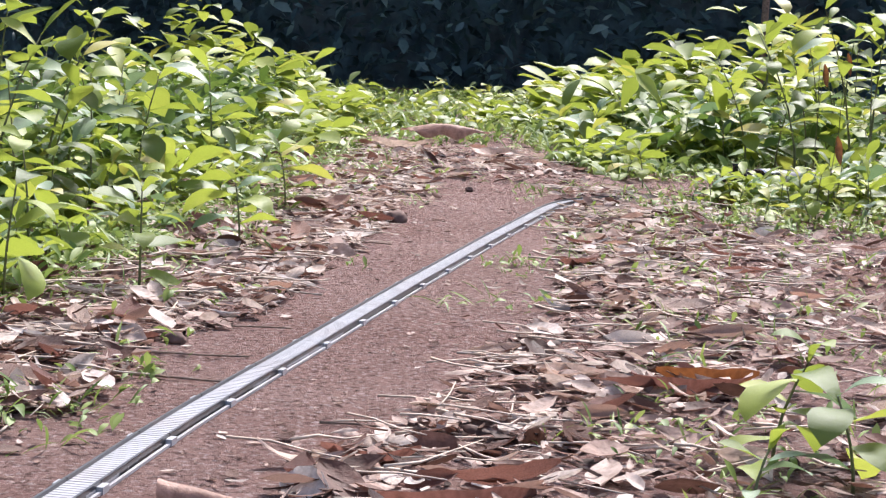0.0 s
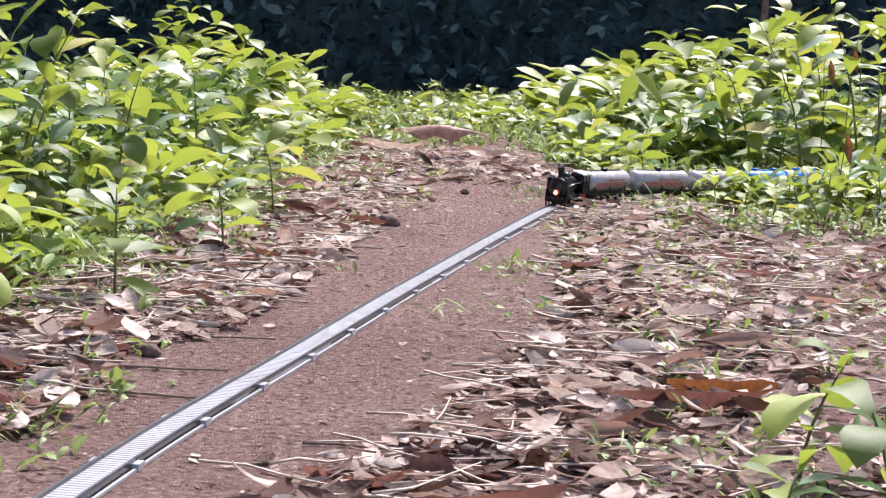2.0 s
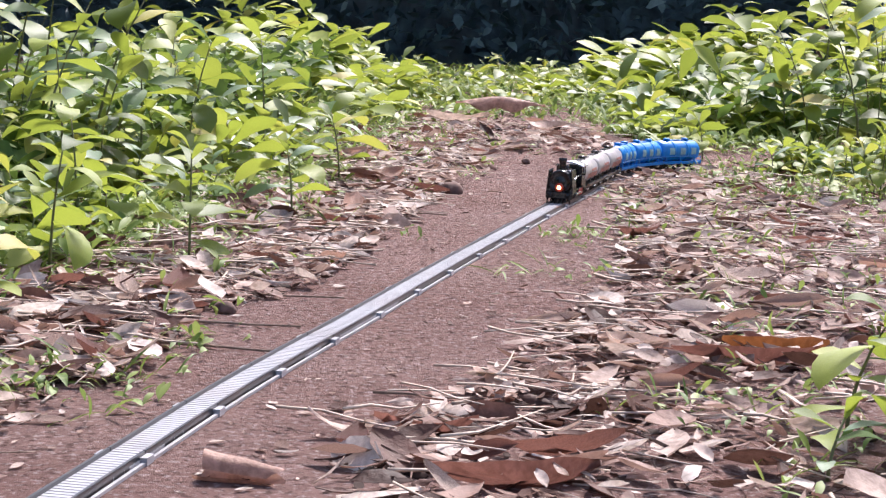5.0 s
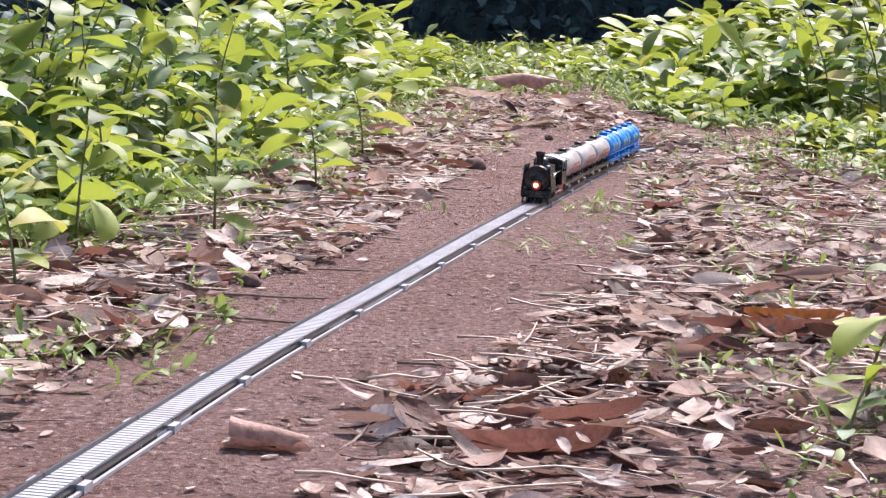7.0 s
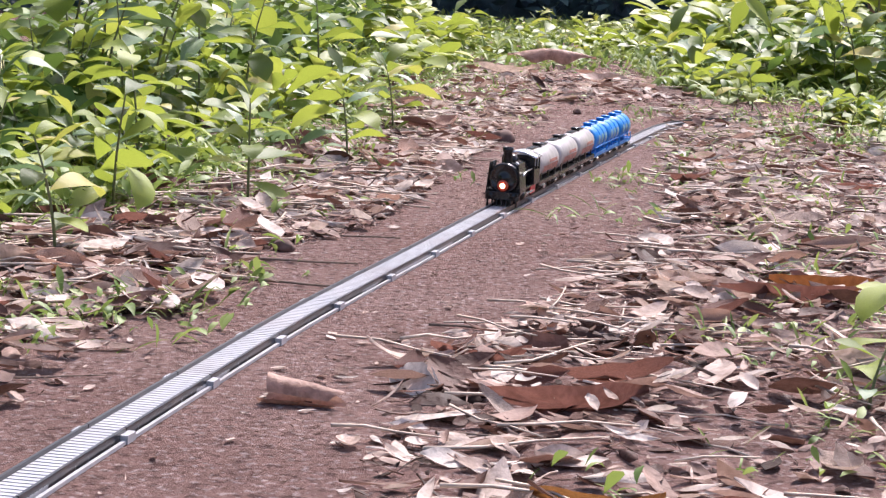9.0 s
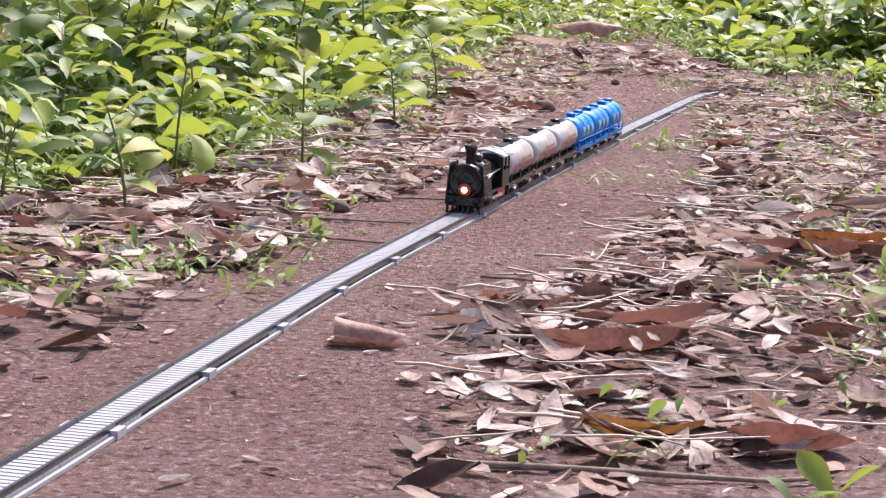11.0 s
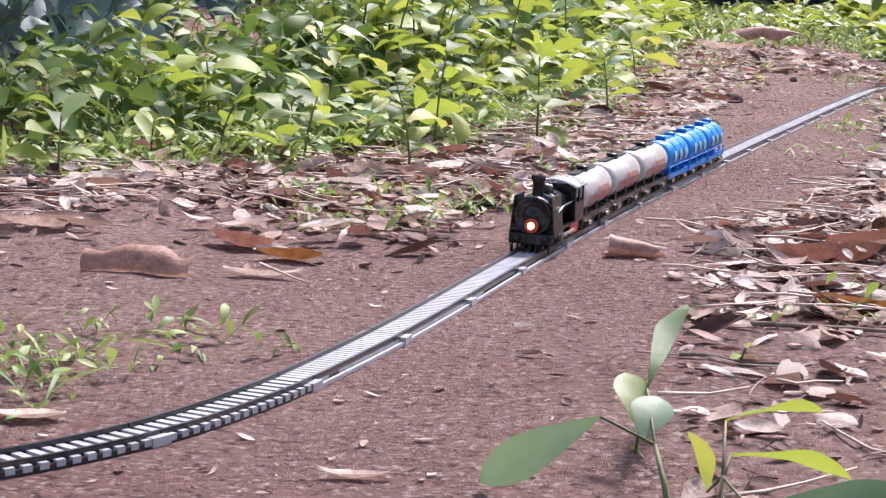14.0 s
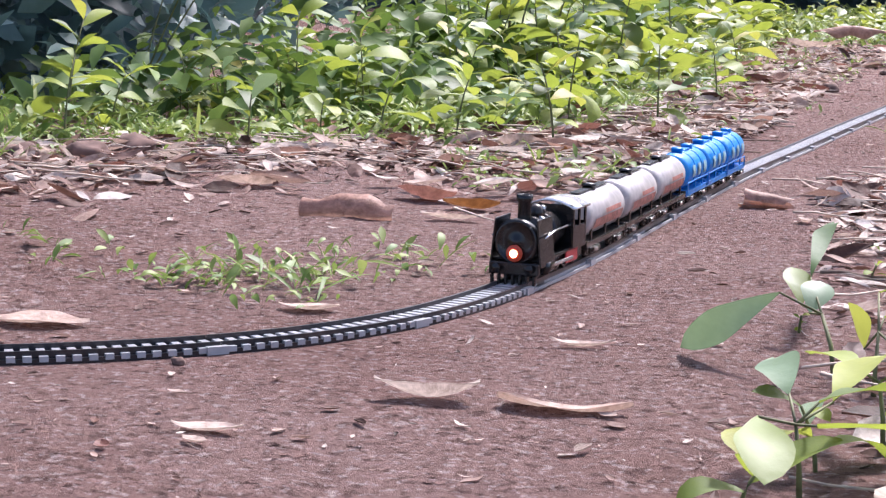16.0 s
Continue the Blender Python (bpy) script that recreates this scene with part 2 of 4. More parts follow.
def blade_shape(length, width, widest=0.6, bend=0.3, fold=0.25, n=7, twist=0.0, wave=0.0, phase=0.0):
    """Vertices and faces of one leaf blade along +y, base at the origin."""
    vs, fs = [], []
    for i in range(n + 1):
        u = i / n
        w = (u / widest) ** 0.8 if u < widest else max(0.0, 1 - ((u - widest) / (1 - widest)) ** 2) ** 0.7
        w = max(w, 0.03) * width / 2
        a = bend * u * u
        y, z = length * (u - 0.18 * a * a * u), length * bend * u * u * -0.5
        for k in (-1, 0, 1):
            x = k * w
            lift = abs(k) * w * fold + (wave * length * math.sin(9 * u + 2.1 * k + phase) if k else 0)
            c, s = math.cos(twist * u), math.sin(twist * u)
            vs.append((x * c - lift * s, y, z + lift * c + x * s))
    for i in range(n):
        for k in range(2):
            a = 3 * i + k
            fs.append((a, a + 1, a + 4, a + 3))
    return vs, fs


def blade_mesh(name, mat, thick=0.0, **kw):
    vs, fs = blade_shape(**kw)
    me = bpy.data.meshes.new(name)
    me.from_pydata(vs, [], fs)
    me.materials.append(mat)
    me.polygons.foreach_set("use_smooth", [True] * len(me.polygons))
    return me


def scatter_mesh(name, mat, items):
    """Many blades joined: items are (vertices, faces, matrix)."""
    vs, fs = [], []
    for v, f, m in items:
        o = len(vs)
        vs.extend((m @ Vector(p))[:] for p in v)
        fs.extend(tuple(i + o for i in q) for q in f)
    me = bpy.data.meshes.new(name)
    me.from_pydata(vs, [], fs)
    me.materials.append(mat)
    me.polygons.foreach_set("use_smooth", [True] * len(me.polygons))
    return me


RND = random.Random(7)


def U(a, b):
    return RND.uniform(a, b)


# ---- plan of the track ----
CURVE_END, CURVE_START = 0.88, 4.49  # arc lengths between which the sections are straight
PLAN = [(-1.100, 0.400), (-0.950, 0.437), (-0.830, 0.475), (-0.705, 0.521), (-0.632, 0.558), (-0.563, 0.607), (-0.500, 0.672), (-0.446, 0.762), (-0.405, 0.875), 
        (-0.380, 0.980), (-0.352, 1.120), (-0.325, 1.280), (-0.302, 1.430), (-0.267, 1.645), (-0.220, 1.925), (-0.170, 2.180), (-0.133, 2.360), (-0.072, 2.670), 
        (-0.010, 2.980), (0.040, 3.220), (0.131, 3.660), (0.205, 4.000), (0.262, 4.260), (0.300, 4.400), (0.345, 4.500), (0.420, 4.600), (0.520, 4.665), 
        (0.660, 4.745), (0.850, 4.870), (1.070, 5.060), (1.350, 5.350)]


def smooth_line(cp, n=24):
    p = [Vector(c) for c in cp]
    p = [2 * p[0] - p[1], *p, 2 * p[-1] - p[-2]]
    out = []
    for i in range(1, len(p) - 2):
        a, b, c, d = p[i - 1], p[i], p[i + 1], p[i + 2]
        for k in range(n):
            t = k / n
            out.append(0.5 * (2 * b + (c - a) * t + (2 * a - 5 * b + 4 * c - d) * t * t + (3 * b - a - 3 * c + d) * t ** 3))
    return out + [p[-2]]


LINE = np.array([tuple(v) for v in smooth_line(PLAN)])
ARC = np.r_[0, np.cumsum(np.hypot(*np.diff(LINE, axis=0).T))]


def on_line(s):
    return Vector((float(np.interp(s, ARC, LINE[:, 0])), float(np.interp(s, ARC, LINE[:, 1]))))


def near_track(x, y):
    return float(np.hypot(LINE[:, 0] - x, LINE[:, 1] - y).min())


# ---- ground ----


def ground_height(x, y):
    n = noise.noise((x * 1.7, y * 1.7, 0)) * 0.012 + noise.noise((x * 7, y * 7, 3)) * 0.004 + noise.noise((x * 24, y * 24, 5)) * 0.0045
    d = near_track(x, y) if -1.4 < x < 1.8 and -0.4 < y < 6.2 else 1.0
    return n * min(1.0, max(0.0, d - 0.03) / 0.25) - 0.0005


def build_ground():
    xs = sorted({*np.round(np.arange(-1.7, 1.7, 0.02), 3).tolist(), *[s * v for v in (1.8, 2.1, 2.6, 3.5, 5, 8, 14, 30, 80, 300) for s in (-1, 1)]})
    ys = sorted({*np.round(np.arange(-0.2, 5.4, 0.02), 3).tolist(), *np.round(np.arange(5.4, 11, 0.15), 3).tolist(), -0.5, -1, -1.6, -2.5, -4, -8, -30, -300, 12, 14, 18, 30, 80, 300})
    vs = []
    for y in ys:
        for x in xs:
            far = abs(x) > 1.9 or y < -0.3 or y > 6
            vs.append((x, y, noise.noise((x * 1.7, y * 1.7, 0)) * 0.012 if far else ground_height(x, y)))
    w = len(xs)
    fs = [(j * w + i, j * w + i + 1, (j + 1) * w + i + 1, (j + 1) * w + i) for j in range(len(ys) - 1) for i in range(w - 1)]
    me = bpy.data.meshes.new("ground")
    me.from_pydata(vs, [], fs)
    me.materials.append(M_SOIL)
    me.polygons.foreach_set("use_smooth", [True] * len(me.polygons))
    tagged(new("ground", me), "bare reddish-brown soil path, fine crumbs", "ground", kind="structure")


build_ground()

# ---- toy track ----
PIECE, HALF = 0.19, 0.0136


def ribbon(s0, s1, o0, o1, z0, z1, n, bm=None):
    """A solid strip along the line between two side offsets and two heights."""
    own = bmesh.new()
    rings = []
    for i in range(n + 1):
        s = s0 + (s1 - s0) * i / n
        p, q = on_line(s - 0.004), on_line(s + 0.004)
        d = (q - p).normalized()
        v = Vector((d.y, -d.x))
        c = on_line(s)
        rings.append([own.verts.new((*(c + v * o), z)) for o, z in ((o0, z0), (o1, z0), (o1, z1), (o0, z1))])
    for a, b in zip(rings, rings[1:]):
        for k in range(4):
            own.faces.new((a[k], a[(k + 1) % 4], b[(k + 1) % 4], b[k]))
    own.faces.new(rings[0][::-1])
    own.faces.new(rings[-1])
    bmesh.ops.recalc_face_normals(own, faces=own.faces)
    return merge(bm, own)


def ribbed(s0, s1, w):
    """The moulded bed of one section: sleepers stand up from it, in one piece."""
    n = int(PIECE / 0.0075)
    own = bmesh.new()
    rings = []
    for i in range(n):
        for f, z in ((0.02, 0.0050), (0.24, 0.0050), (0.28, 0.0056), (0.98, 0.0056)):
            s = s0 + (s1 - s0) * (i + f) / n
            d = (on_line(s + 0.004) - on_line(s - 0.004)).normalized()
            v, c = Vector((d.y, -d.x)), on_line(s)
            rings.append([own.verts.new((*(c + v * o), h)) for o, h in ((-w, -0.004), (w, -0.004), (w, z - 0.001), (w - 0.001, z), (-w + 0.001, z), (-w, z - 0.001))])
    for a, b in zip(rings, rings[1:]):
        for k in range(6):
            own.faces.new((a[k], a[(k + 1) % 6], b[(k + 1) % 6], b[k]))
    own.faces.new(rings[0][::-1])
    own.faces.new(rings[-1])
    bmesh.ops.recalc_face_normals(own, faces=own.faces)
    return own


def build_track():
    track = tagged(thing("toy_railway_track"), "grey and black plastic toy railway track laid on soil", "toy track")
    s = 0.0
    while s + PIECE <= ARC[-1]:
        e = s + PIECE - 0.0012
        curve = s < CURVE_END or s > CURVE_START
        if curve:
            w = HALF + 0.0048
            sec = part("track_section", ribbon(s, e, -w, w, -0.004, 0.0034, 12), M_RAIL, track, "black plastic curve, sleepers coloured grey for their sky reflection")
            # sleepers take the grey bed colour to imitate sky glints on black plastic
            for j in range(17):
                c = s + PIECE * (j + 0.3) / 17
                part("sleeper", ribbon(c, c + 0.0062, -w - 0.0004, w + 0.0004, 0.0012, 0.0054, 1), M_BED, sec)
        else:
            sec = part("track_section", ribbed(s, e, HALF + 0.0012), M_BED, track, "light grey ribbed plastic section")
        for side in (-1, 1):
            r = ribbon(s, e, side * HALF - 0.0012, side * HALF + 0.0012, 0.0, 0.0086, 8)
            part("rail", r, M_RAIL, sec, "black plastic rail")
            a, b = sorted((side * (HALF + 0.0012), side * (HALF + 0.0068)))
            if not curve:
                f0, f1 = sorted((side * (HALF + 0.0028), side * (HALF + 0.0056)))
                part("flange", ribbon(s + 0.006, e - 0.002, f0, f1, 0.0, 0.0026, 8), M_BED, sec)
            part("joint_tab", ribbon(e - 0.012, e + 0.004, a, b, 0.0, 0.0060, 2), M_BED, sec)
        s += PIECE


build_track()

# ---- the toy train ----
TOP = 0.0086


def wheel_mesh():
    bm = lathe([(0.0088, -0.0022), (0.0095, -0.0012), (0.0095, -0.0006), (0.0080, -0.0004), (0.0080, 0.0022), (0.0055, 0.0022), (0.0050, 0.0012), (0.0018, 0.0012), (0.0016, 0.003)], 16, "x")
    return to_mesh("wheel", bm, M_BLACK, False)


WHEEL = wheel_mesh()


def add_wheel(owner, x, y, r=1.0):
    flip = pose(0, 0, 0, 0, 0, 180 if x < 0 else 0)
    return part("wheel", WHEEL, None, owner, "", at=pose(x, y, TOP + 0.008 * r) @ flip @ Matrix.Scale(r, 4))


def build_engine():
    """Steam engine, front at y = 0, rear at y = -0.15 (runs towards +y)."""
    e = tagged(thing("toy_steam_engine"), "black plastic toy steam engine with lit headlamp on the track", "toy locomotive")
    z = TOP
    frame_ = box(0.036, 0.140, 0.010, (0, -0.075, z + 0.006), 0.0015)
    box(0.044, 0.132, 0.003, (0, -0.078, z + 0.016), 0.0008, frame_)
    part("chassis", frame_, M_BLACK, e)
    boiler = lathe([(0.0165, -0.104), (0.0165, -0.070), (0.0175, -0.070), (0.0175, -0.067), (0.0165, -0.067), (0.0165, -0.040), (0.0175, -0.040), (0.0175, -0.037), (0.0168, -0.037), (0.0168, -0.010)], 28, "y", (0, 0, z + 0.036))
    part("boiler", boiler, M_BLACK, e, "glossy black boiler with bands", True)
    part("boiler_band", lathe([(0.0172, -0.056), (0.0176, -0.055), (0.0176, -0.053), (0.0172, -0.052)], 28, "y", (0, 0, z + 0.036)), M_SILVER, e, "bright metal band", True)
    front = lathe([(0.0200, -0.014), (0.0205, -0.012), (0.0205, -0.006), (0.0190, -0.004), (0.0175, -0.0035), (0.0170, -0.0048), (0.004, -0.0040), (0.003, -0.002)], 30, "y", (0, 0, z + 0.034))
    sb = part("smokebox_front", front, M_BLACK, e, "round black smokebox door", True)
    for a in range(8):
        an = a * math.pi / 4
        part("rivet", lathe([(0.0011, 0), (0.0009, 0.001), (0.0003, 0.0014)], 8, "y", (0.0183 * math.cos(an), -0.0046, z + 0.034 + 0.0183 * math.sin(an))), M_BLACK, sb)
    for side in (-1, 1):
        d = box(0.0016, 0.040, 0.043, (side * 0.0232, -0.024, z + 0.012), 0.0006)
        for v in d.verts:
            if v.co.z > z + 0.045:
                v.co.x -= side * 0.004
                v.co.z -= 0.0006 * abs(v.co.y + 0.024) / 0.02
        part("smoke_deflector", d, M_BLACK, e, "tall side plate")
        rod = tube([(side * 0.0245, -0.012, z + 0.038), (side * 0.0215, -0.05, z + 0.0405), (side * 0.0205, -0.098, z + 0.0405)], 0.0009, 0.0009)
        part("hand_rail", rod, M_SILVER, e, "thin bright rail", True)
        cyl = lathe([(0.004, -0.040), (0.0062, -0.039), (0.0062, -0.020), (0.004, -0.019)], 16, "y", (side * 0.0195, 0, z + 0.0105))
        part("cylinder", cyl, M_BLACK, e, "", True)
        r2 = box(0.0018, 0.060, 0.0032, (side * 0.0222, -0.073, z + 0.0085), 0.0005)
        part("coupling_rod", r2, M_SILVER, e, "bright side rod")
        skirt = box(0.0016, 0.034, 0.012, (side * 0.0212, -0.102, z + 0.006), 0.0005)
        part("side_skirt", skirt, M_RED, e, "dark red panel under the cab")
    chim = lathe([(0.0068, 0), (0.0060, 0.004), (0.0060, 0.018), (0.0074, 0.020), (0.0074, 0.025), (0.0056, 0.025), (0.0050, 0.018)], 20, "z", (0, -0.026, z + 0.049))
    part("chimney", chim, M_BLACK, e, "", True)
    dome = lathe([(0.0086, 0), (0.0080, 0.006), (0.0062, 0.010), (0.0030, 0.012), (0.0006, 0.0125)], 18, "z", (0, -0.058, z + 0.050))
    part("steam_dome", dome, M_BLACK, e, "glossy dome", True)
    part("safety_valve", lathe([(0.003, 0), (0.003, 0.006), (0.0018, 0.008)], 10, "z", (0, -0.078, z + 0.051)), M_SILVER, e, "", True)
    cab = bmesh.new()
    for side in (-1, 1):
        box(0.0018, 0.040, 0.020, (side * 0.0222, -0.120, z + 0.018), 0.0004, cab)
        for yy in (-0.1385, -0.120, -0.1015):
            box(0.0018, 0.004, 0.018, (side * 0.0222, yy, z + 0.036), 0.0003, cab)
    box(0.0440, 0.0018, 0.040, (0, -0.1000, z + 0.018), 0.0004, cab)
    box(0.0440, 0.0018, 0.022, (0, -0.1400, z + 0.018), 0.0004, cab)
    part("cab", cab, M_BLACK, e, "black cab with open windows")
    roof = bmesh.new()
    n = 12
    rows = []
    for y in (-0.146, -0.096):
        for dz in (0, 0.0016):
            rows.append([roof.verts.new((-0.025 + 0.05 * i / n, y, z + 0.0535 + 0.0075 * math.sin(math.pi * i / n) + dz)) for i in range(n + 1)])
    a, b, c, d = rows
    for i in range(n):
        for p, q in ((a, c), (d, b), (b, a), (c, d)):
            roof.faces.new((p[i], p[i + 1], q[i + 1], q[i]))
    for k in (0, n):
        roof.faces.new((a[k], b[k], d[k], c[k]))
    bmesh.ops.recalc_face_normals(roof, faces=roof.faces)
    part("cab_roof", roof, M_SILVER, e, "light metallic curved roof", True)
    beam = box(0.046, 0.006, 0.011, (0, -0.003, z + 0.0055), 0.001)
    part("buffer_beam", beam, M_BLACK, e)
    for i in range(7):
        x = -0.0195 + 0.0065 * i
        part("cowcatcher_bar", box(0.0022, 0.005, 0.0085, (x, 0.0005, z - 0.003), 0.0005), M_BLACK, e)
    for x in (-0.015, 0.015):
        part("buffer", lathe([(0.002, -0.002), (0.002, 0.003), (0.0042, 0.0035), (0.0042, 0.005)], 12, "y", (x, 0, z + 0.0115)), M_BLACK, e, "", True)
    # ring added to draw the red halo round the bulb
    part("lamp_halo_ring", lathe([(0.0058, -0.001), (0.0074, -0.001), (0.0074, 0.0006), (0.0058, 0.0006)], 22, "y", (0, -0.001, z + 0.0245), caps=False), M_GLOW, e, "red ring that imitates the bulb's halo", True)
    lamp = part("headlamp", lathe([(0.0052, -0.004), (0.0056, 0.001), (0.0056, 0.003), (0.0046, 0.003)], 18, "y", (0, -0.002, z + 0.0245)), M_GLOW, e, "", True)
    part("bulb", lathe([(0.0036, 0.0), (0.0033, 0.0018), (0.0020, 0.003), (0.0004, 0.0034)], 16, "y", (0, 0.0008, z + 0.0245)), M_LAMP, lamp, "glowing warm bulb", True)
    for y in (-0.022, -0.052, -0.076, -0.100, -0.128):
        for x in (-HALF + 0.001, HALF - 0.001):
            add_wheel(e, x, y, 0.9 if y in (-0.022, -0.128) else 1.15)
    return e


def build_tank(name, label, tank_mat, print_mat, blue):
    """Tank wagon, its middle at the origin; the grey ones are the longer."""
    k_ = 1.06 if blue else 1.32
    w = tagged(thing(name), label, "toy tank wagon", "wagons behind the engine")
    z = TOP
    under = M_BLUE if blue else M_BLACK
    fr = box(0.034, 0.112 * k_, 0.004, (0, 0, z + 0.012), 0.001)
    for side in (-1, 1):
        box(0.003, 0.114 * k_, 0.006, (side * 0.0185, 0, z + 0.0105), 0.0008, fr)
    for yy in (-0.0565 * k_, 0.0565 * k_):
        box(0.040, 0.003, 0.008, (0, yy, z + 0.010), 0.0008, fr)
    part("underframe", fr, under, w, "blue underframe" if blue else "black underframe")
    r, cz = 0.0212, z + 0.0375
    prof = [(0.006, -0.0555), (0.0155, -0.054), (0.0195, -0.0515), (r, -0.048)]
    for yy in ((-0.018, 0.018) if blue else ()):
        prof += [(r, yy - 0.003), (r, yy - 0.0022), (r + 0.0010, yy - 0.0018), (r + 0.0010, yy + 0.0018), (r, yy + 0.0022), (r, yy + 0.003)]
    prof += [(r, 0.048), (0.0195, 0.0515), (0.0155, 0.054), (0.006, 0.0555)]
    prof = [(q, h * k_) for q, h in prof]
    body = part("tank", lathe(prof, 32, "y", (0, 0, cz)), tank_mat, w, "", True)
    for yy in ((-0.026 * k_, 0.026 * k_) if blue else (0.0,)):
        part("filler_dome", lathe([(0.0066, -0.002), (0.0066, 0.003), (0.0074, 0.003), (0.0074, 0.0048), (0.003, 0.006), (0.0006, 0.0062)], 18, "z", (0, yy, cz + r)), tank_mat if blue else M_BLACK, body, "" if blue else "black lid", True)
    walkway = box(0.010, 0.060 if blue else 0.112, 0.0012, (0, 0, cz + r + 0.0006), 0.0004)
    part("walkway", walkway, under, body)
    for side in (-1, 1):
        for k in range(3 if blue else 2):
            pr = bmesh.new()
            if blue:
                y0, y1, lo, hi = -0.040 + 0.030 * k, -0.026 + 0.030 * k, -0.30, 0.35
            else:
                y0, y1, lo, hi = -0.040, 0.040, (-0.50, 0.02)[k], (-0.06, 0.22)[k]
                if k:
                    y0, y1 = -0.034, 0.010
            y0, y1 = y0 * k_, y1 * k_
            m = 6
            g = [[pr.verts.new((side * (r + 0.0011) * math.cos(lo + (hi - lo) * i / m), y, cz + (r + 0.0011) * math.sin(lo + (hi - lo) * i / m))) for i in range(m + 1)] for y in (y0, y1)]
            for i in range(m):
                pr.faces.new((g[0][i], g[0][i + 1], g[1][i + 1], g[1][i]))
            part("printed_panel", pr, print_mat, body, "", True)
        if blue:
            part("side_rail", tube([(side * 0.0205, -0.055 * k_, z + 0.013), (side * 0.0205, -0.055 * k_, z + 0.026), (side * 0.0212, 0, z + 0.027), (side * 0.0205, 0.055 * k_, z + 0.026), (side * 0.0205, 0.055 * k_, z + 0.013)], 0.0008, 0.0008), under, w)
        for y in (-0.040 * k_, 0.0, 0.040 * k_):
            part("strap", box(0.0018, 0.004, 0.014, (side * 0.0175, y, z + 0.014), 0.0005), under, w)
    for bogie_y in (-0.034 * k_, 0.034 * k_):
        bg = box(0.030, 0.032, 0.006, (0, bogie_y, z + 0.005), 0.001)
        for side in (-1, 1):
            box(0.0024, 0.034, 0.006, (side * 0.0192, bogie_y, z + 0.004), 0.0008, bg)
            lathe([(0.0026, -0.0014), (0.0026, 0.0014)], 10, "x", (side * 0.0207, bogie_y - 0.010, z + 0.0075), bg)
            lathe([(0.0026, -0.0014), (0.0026, 0.0014)], 10, "x", (side * 0.0207, bogie_y + 0.010, z + 0.0075), bg)
        bo = part("bogie", bg, M_BLACK, w)
        for side in (-1, 1):
            part("axle_box", box(0.0016, 0.010, 0.0045, (side * 0.0214, bogie_y, z + 0.005), 0.0006), M_SILVER, bo, "bright axle cover")
        for y in (-0.010, 0.010):
            for x in (-HALF + 0.001, HALF - 0.001):
                add_wheel(bo, x, bogie_y + y, 0.82)
    part("coupling", box(0.005, 0.012, 0.003, (0, 0.0575 * k_ + 0.004, z + 0.009), 0.0008), M_BLACK, w)
    return w


SIZE = 1.0
engine = build_engine()
grey_wagon = build_tank("toy_tank_wagon", "pale grey toy tank wagon with faded red lettering panel", M_GREY, M_MARK, False)
wagons = [grey_wagon] + [copy_thing(grey_wagon, Matrix()) for _ in range(2)]
blue_wagon = build_tank("toy_tank_wagon", "bright blue toy tank wagon with pale stripes", M_BLUE, M_PRINT, True)
wagons += [blue_wagon] + [copy_thing(blue_wagon, Matrix()) for _ in range(2)]
blue_names = [w.name for w in wagons[3:]]
# arc length of the engine's front along the track
FRONT = [(0.0, 5.052), (0.5, 4.838), (1.0, 4.726), (1.5, 4.597), (2.0, 4.469), (2.5, 4.367), (3.0, 4.260), (3.5, 4.126), (4.0, 4.044), (4.5, 3.920), (7.0, 3.374), (7.5, 3.267), (8.0, 3.157), (10.5, 2.561), (11.0, 2.437), (11.5, 2.301), (12.0, 2.168), (12.5, 2.050), (13.0, 1.916), (13.5, 1.764), (14.0, 1.616), (14.5, 1.456), (15.0, 1.309), (15.5, 1.138), (16.0, 0.954)]


def front_at(t):
    ts, ss = zip(*FRONT)
    return float(np.interp(t, ts, ss))


def rail_pose(s, half):
    """Pose of a vehicle whose middle is at arc length s; it runs towards smaller s."""
    a, b = on_line(s - half), on_line(s + half)
    d = a - b
    c = (a + b) / 2
    return pose(c.x, c.y, 0, 0, 0, math.degrees(math.atan2(-d.x, d.y)))


# ---- living plants ----
LEAVES = [blade_mesh("leaf", M_LEAF, length=1.0, width=w, widest=wd, bend=b, fold=f, twist=t, wave=0.015) for w, wd, b, f, t in
          ((0.46, 0.62, 0.5, 0.25, 0.1), (0.52, 0.58, 0.9, 0.2, -0.2), (0.42, 0.6, 0.2, 0.35, 0.3), (0.50, 0.66, 1.2, 0.15, 0.0))]
GLARE_LEAVES = [blade_mesh("leaf", M_PALE, length=1.0, width=0.42, widest=0.55, bend=0.7, fold=0.2, twist=0.2, wave=0.015)]


